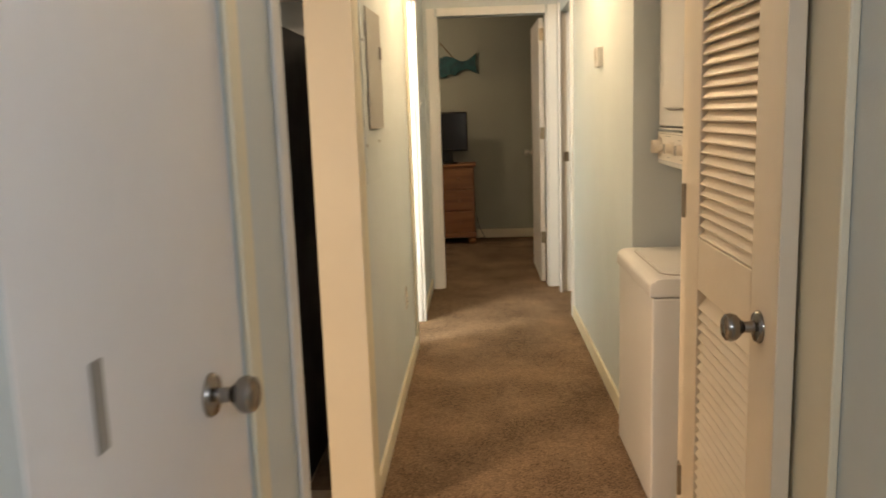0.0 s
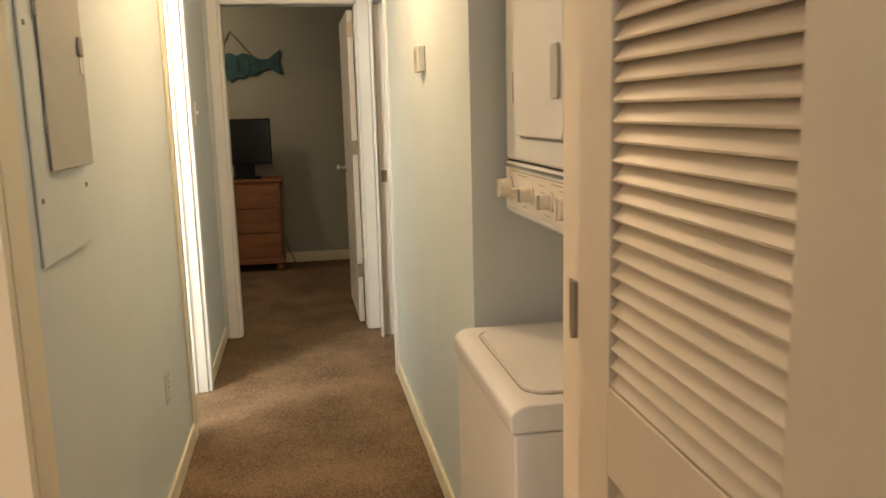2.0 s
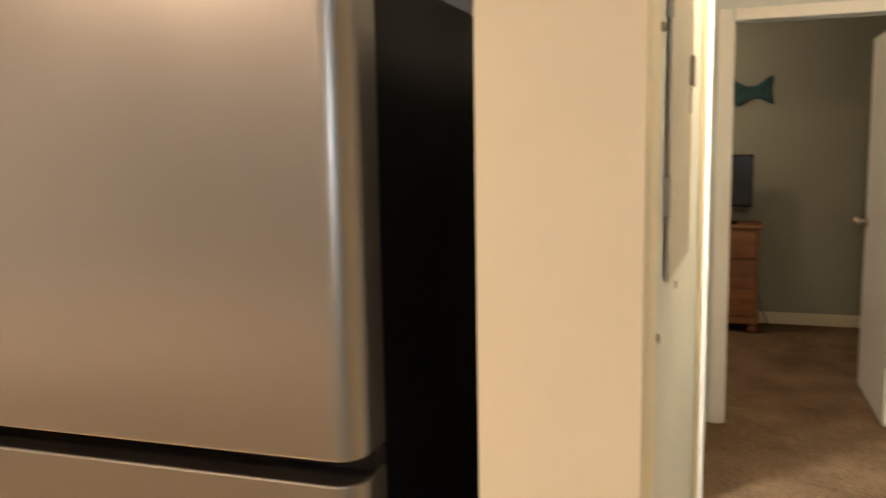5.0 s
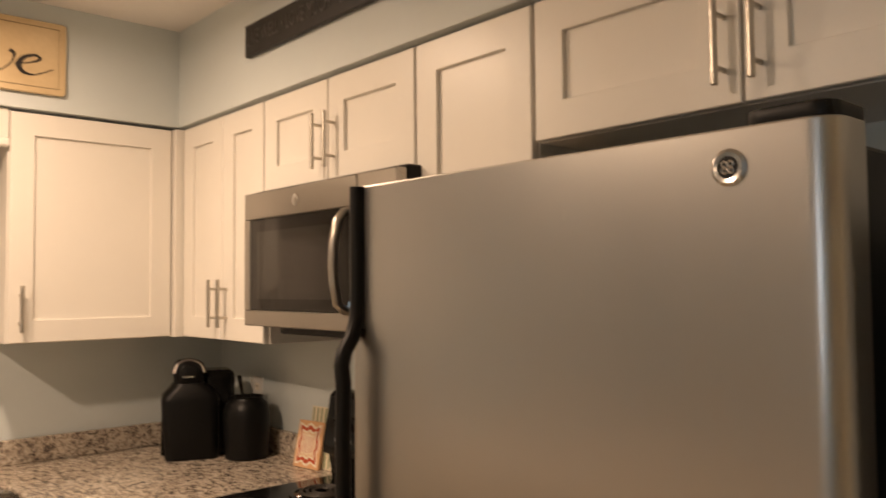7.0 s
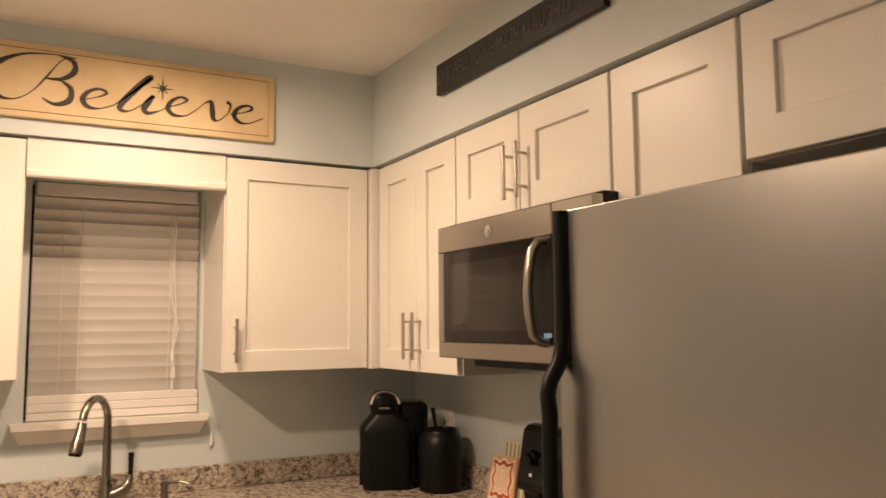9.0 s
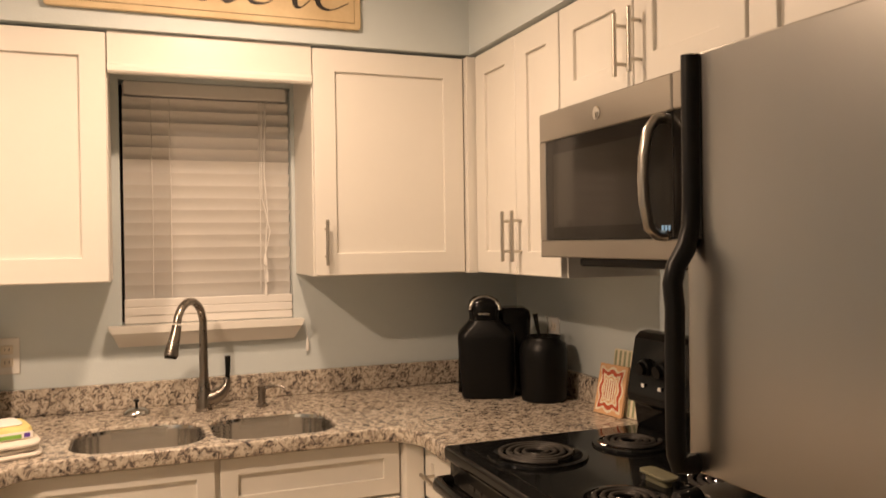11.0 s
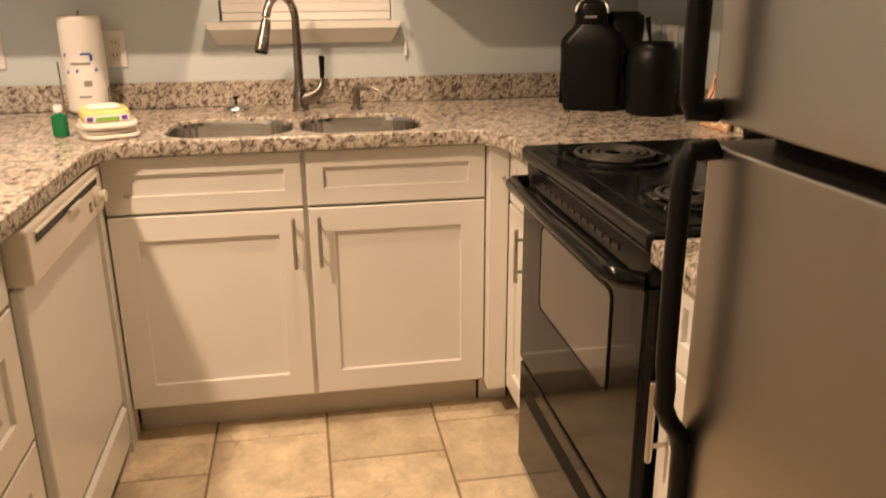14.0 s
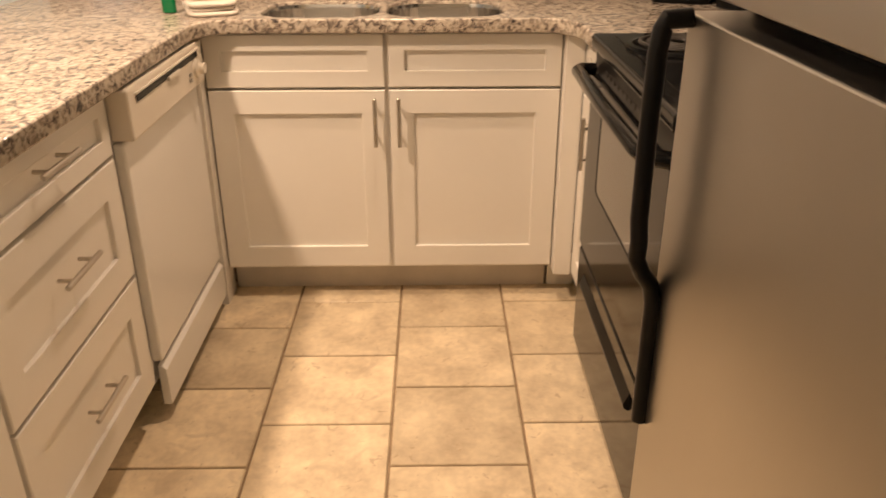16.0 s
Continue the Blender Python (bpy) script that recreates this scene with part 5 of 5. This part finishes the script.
part("brew_head", loft([(0.2665, 0.054, 0.050, -0.004, 0.034), (0.285, 0.054, 0.052, -0.004, 0.034), (0.312, 0.058, 0.056, -0.004, 0.036), (0.334, 0.050, 0.050, -0.006, 0.036), (0.347, 0.032, 0.034, -0.010, 0.026), (0.350, 0.016, 0.018, -0.012, 0.014)], c1), GLOSSBLACK, km, smooth=True)
part("water_tank", loft([(0.001, 0.050, 0.060, 0, 0.024), (0.02, 0.053, 0.062, 0, 0.026), (0.27, 0.060, 0.064, 0.004, 0.028), (0.292, 0.058, 0.062, 0.002, 0.028), (0.304, 0.046, 0.052, -0.004, 0.026)], c1 + side * 0.095 - front * 0.068), GLOSSBLACK, km, "smoked black water tank", smooth=True)
part("tank_window", loft([(0.02, 0.006, 0.030, 0, 0.005), (0.195, 0.006, 0.030, 0.002, 0.005)], c1 - side * 0.0925 + front * 0.012), GLOSSBLACK, km, "glossy dark strip", smooth=True)
pts = [c1 + front * (0.050 - 0.020 * math.sin(a)) + side * (0.052 * math.cos(a) - 0.004) + Vector((0, 0, 0.302 + 0.046 * math.sin(a))) for a in (math.pi * i / 12 for i in range(13))]
part("lift_handle", tube(bmesh.new(), pts, 0.0050, 10, flat=1.4), KNOBMETAL, km, "dull silver lift handle", smooth=True)
bm = abox(-0.019, 0.019, -0.0012, 0.0, -0.0035, 0.0035, 0, 1, Matrix.Translation(c1 + front * 0.0535 - side * 0.008 + Vector((0, 0, 0.290))) @ pose(0, 0, 0, 0, 0, 67.3))
part("badge", bm, CHROME, km, "small silver badge")
cr = thing("utensil_crock", (0.47, -0.135, CT), "matt black crock holding kitchen utensils", "crock")
part("pot", lathe(bmesh.new(), [(0.070, 0.001), (0.076, 0.006), (0.080, 0.08), (0.082, 0.14), (0.080, 0.172), (0.072, 0.194), (0.060, 0.203), (0.056, 0.212), (0.059, 0.218), (0.054, 0.218), (0.050, 0.20), (0, 0.19)], pose(0.47, -0.135, CT), 32), BLACK, cr, smooth=True)
part("utensil", tube(bmesh.new(), [(0.46, -0.14, CT + 0.19), (0.455, -0.15, CT + 0.25), (0.45, -0.155, CT + 0.29)], [0.006, 0.012, 0.016], 10, flat=0.4), BLACK, cr, "black spatula", smooth=True)
bm = bmesh.new()
for a in range(4):
    q = math.pi * a / 4
    tube(bm, [(0.475 + 0.014 * math.cos(q) * s, -0.125 + 0.014 * math.sin(q) * s, CT + 0.19 + h) for s, h in ((0.2, 0), (0.3, 0.03), (1.2, 0.055), (1.2, 0.075), (0.0, 0.092))], 0.0012, 6)
part("whisk", bm, CHROME, cr, "wire whisk")
for j, (dx, dy, tilt, wdt, hgt) in enumerate(((0, 0, -12, 0.125, 0.155), (0.035, 0.030, -9, 0.125, 0.20))):
    tt = thing("trivet_tile", (0.765 + dx, -0.075 + dy, CT), ("orange and red patterned ceramic trivet leaning on the backsplash", "green and cream striped trivet standing behind another")[j], "trivet", "trivets on the worktop")
    m = Matrix.Translation((0.765 + dx, -0.078 + dy, CT + 0.001)) @ pose(0, 0, 0, tilt, 0, 8)
    part("slab", abox(-wdt / 2, wdt / 2, 0, 0.011, 0.0, hgt, 0.002, 2, m), (ORANGE, CREAM)[j], tt)
    if j == 0:
        for k, (f, mat_) in enumerate(((0.42, CREAM), (0.37, RED), (0.29, CREAM), (0.24, ORANGE), (0.21, CREAM))):
            o = [(wdt * f * (1 + 0.10 * math.cos(8 * q)) * max(-1, min(1, 1.35 * math.cos(q))), hgt * 0.5 + hgt * f * (1 + 0.10 * math.cos(8 * q)) * max(-1, min(1, 1.35 * math.sin(q)))) for q in (2 * math.pi * i / 40 for i in range(40))]
            bm = prism(o, "y", -0.0006 * (k + 1), -0.0006 * k - 0.0001)
            bmesh.ops.transform(bm, matrix=m, verts=bm.verts)
            part("glaze_pattern", bm, mat_, tt)
        for i in range(5):
            u = -0.020 + i * 0.010
            part("glaze_line", abox(u - 0.0012, u + 0.0012, -0.0037, -0.0031, hgt * 0.5 - 0.028, hgt * 0.5 + 0.028, 0, 1, m), RED, tt)
    else:
        for i in range(6):
            part("stripe", abox(-wdt / 2 + 0.006 + i * 0.02, -wdt / 2 + 0.015 + i * 0.02, -0.0007, -0.0001, 0.004, hgt - 0.004, 0, 1, m), PALEGREEN, tt)

pt = thing("paper_towel_roll", (0.105, -1.875, CT), "white paper towel roll in printed wrap on a wire holder", "paper towels")
part("roll", lathe(bmesh.new(), [(0.020, 0.013), (0.058, 0.012), (0.063, 0.018), (0.064, 0.14), (0.063, 0.295), (0.058, 0.305), (0.020, 0.303), (0.018, 0.22)], pose(0.105, -1.875, CT), 32), PAPER, pt, smooth=True)
bm = bmesh.new()
tube(bm, [(0.105 + 0.078 * math.cos(q), -1.875 + 0.078 * math.sin(q), CT + 0.006) for q in (2 * math.pi * i / 28 for i in range(28))], 0.0035, 8, closed=True)
for a in (-60, 60):
    q = radians(a)
    tube(bm, [(0.105 + 0.078 * math.cos(q), -1.875 + 0.078 * math.sin(q), CT + 0.006), (0.105 + 0.080 * math.cos(q), -1.875 + 0.080 * math.sin(q), CT + (0.17 if a < 0 else 0.09))], 0.0035, 8)
tube(bm, [(0.105, -1.875, CT + 0.006), (0.105, -1.875, CT + 0.32)], 0.0035, 8)
part("wire_holder", bm, CHROME, pt, "bent wire holder", smooth=True)


def wrap_patch(a0, a1, z0, z1, mat_):
    bm = bmesh.new()
    k = 6
    lo = [bm.verts.new((0.105 + 0.0646 * math.cos(radians(a0 + (a1 - a0) * i / k)), -1.875 + 0.0646 * math.sin(radians(a0 + (a1 - a0) * i / k)), CT + z0)) for i in range(k + 1)]
    hi = [bm.verts.new((v.co.x, v.co.y, CT + z1)) for v in lo]
    for i in range(k):
        bm.faces.new((lo[i], lo[i + 1], hi[i + 1], hi[i]))
    part("print", bm, mat_, pt, "illegible print on the wrap")


for a0, a1, z0, z1, mat_ in ((5, 32, 0.190, 0.196, BLUELABEL), (28, 36, 0.172, 0.190, BLUELABEL), (-25, 28, 0.160, 0.168, GREYPL), (-45, -38, 0.185, 0.195, BLUELABEL), (-40, -34, 0.135, 0.145, BLUELABEL), (-12, -5, 0.137, 0.147, BLUELABEL), (38, 46, 0.14, 0.148, BLUELABEL), (5, 26, 0.095, 0.112, GREYPL), (-12, 20, 0.06, 0.066, GREYPL)):
    wrap_patch(a0, a1, z0, z1, mat_)
def soft_pad(w, d, h, m, wobble, crown=0.5, k=16):
    """A soft folded pad: a superellipse outline with uneven edges, bulging sides and a slightly crowned top."""
    bm = bmesh.new()
    outline = []
    for i in range(4 * k):
        q = 2 * math.pi * i / (4 * k)
        c, sn = math.cos(q), math.sin(q)
        f = (abs(c) ** 5 + abs(sn) ** 5) ** (-1 / 5)
        e = 1 + wobble * (math.sin(3 * q + 9 * h + 40 * w) + 0.6 * math.sin(7 * q + 30 * d) + 0.4 * math.sin(13 * q))
        outline.append((c * f * e * w / 2, sn * f * e * d / 2))
    rings = []
    for f, z in ((0.94, 0.0), (0.985, 0.18), (1.0, 0.5), (0.985, 0.78), (0.94, 0.94), (0.80, 1.0), (0.45, 1.0 + 0.12 * crown)):
        rings.append([bm.verts.new(m @ Vector((x * f, y * f, z * h))) for x, y in outline])
    for A, B in zip(rings, rings[1:]):
        for i in range(len(A)):
            bm.faces.new((A[i], A[(i + 1) % len(A)], B[(i + 1) % len(A)], B[i]))
    bm.faces.new(rings[0])
    bm.faces.new(rings[-1])
    return bm


ct = thing("folded_dishcloths", (0.49, -1.745, CT), "loose stack of folded white cotton dishcloths", "dishcloth")
for i, (dx, dy, turn, w, d, h) in enumerate(((0.004, 0.004, 20, 0.215, 0.150, 0.013), (0.0, -0.002, 23, 0.205, 0.140, 0.012), (0.006, 0.005, 17, 0.208, 0.146, 0.013))):
    mc = Matrix.Translation((0.49 + dx, -1.745 + dy, CT + 0.0005 + i * 0.0135)) @ pose(0, 0, 0, 0, 0, turn)
    part("fold", soft_pad(w, d, h, mc, 0.014, 0.0), CLOTH, ct, smooth=True)
sp = thing("sponge_pack", (0.47, -1.755, CT + 0.0405), "yellow and white soft pack of cleaning sponges", "sponge pack")
ms = Matrix.Translation((0.475, -1.752, CT + 0.0405)) @ pose(0, 0, 0, 0, 0, 18)
part("pack", soft_pad(0.165, 0.128, 0.030, ms, 0.008, 1.0), YELLOW, sp, smooth=True)
part("wrap_front", abox(0.0815, 0.0835, -0.056, 0.056, 0.003, 0.021, 0.0006, 1, ms), PAPER, sp, "white printed wrap")
part("label", abox(0.0837, 0.0845, -0.030, 0.030, 0.005, 0.015, 0.0003, 1, ms), GREENLABEL, sp, "green printed label")
for y0, y1 in ((-0.052, -0.036), (0.036, 0.050)):
    part("print", abox(0.0837, 0.0845, y0, y1, 0.006, 0.017, 0.0003, 1, ms), PURPLE, sp, "purple print")
part("clear_top", soft_pad(0.110, 0.085, 0.004, Matrix.Translation((0, 0, 0.0325)) @ ms, 0.01), PAPER, sp, "white wrap on top", smooth=True)
db = thing("dish_soap_bottle", (0.515, -1.860, CT), "small green dish soap bottle with a white cap", "soap bottle")
part("bottle", prism(rounded(0.503, 0.527, -1.880, -1.840, 0.010), "z", CT + 0.0005, CT + 0.060, 0.004), GREENSOAP, db, smooth=True)
part("neck", lathe(bmesh.new(), [(0.013, 0.0602), (0.009, 0.064), (0.009, 0.0655)], pose(0.515, -1.860, CT), 18), GREENSOAP, db, smooth=True)
part("cap", lathe(bmesh.new(), [(0.010, 0.0657), (0.012, 0.068), (0.012, 0.082), (0.010, 0.086), (0, 0.086)], pose(0.515, -1.860, CT), 18), APPLIANCE, db, smooth=True)
outlet((0.001, -1.815, 1.11), east(0.001), -1.80, 1.11)
outlet((0.001, -2.20, 1.11), east(0.001), -2.175, 1.11)
outlet((0.38, -0.001, 1.13), south(-0.001), 0.31, 1.12)

# ---- floor tiles ----
PX, PY = 0.3265, 0.3385
tm = bmesh.new()
box(tm, -PX / 2 + 0.0035, PX / 2 - 0.0035, -PY / 2 + 0.0035, PY / 2 - 0.0035, -0.010, 0.0, 0.0025)
tile_me = bpy.data.meshes.new("tile")
tm.to_mesh(tile_me)
tm.free()
tile_me.materials.append(TILE)
slab = bpy.data.objects["floor_slab"]
y = -1.19 + PY / 2 + 2 * PY
rowi = 0
while y > -4.6:
    x = 0.81 + PX / 2 - PX + (0.0 if rowi % 2 == 0 else -PX / 2)
    while x < 4.0:
        if not (x > 2.74 and y > -0.53) and y < 0.1:
            tl = new("tile", tile_me)
            tl.location = (x, y, random.uniform(-0.0006, 0.0004))
            tl.parent = slab
        x += PX
    y -= PY
    rowi += 1
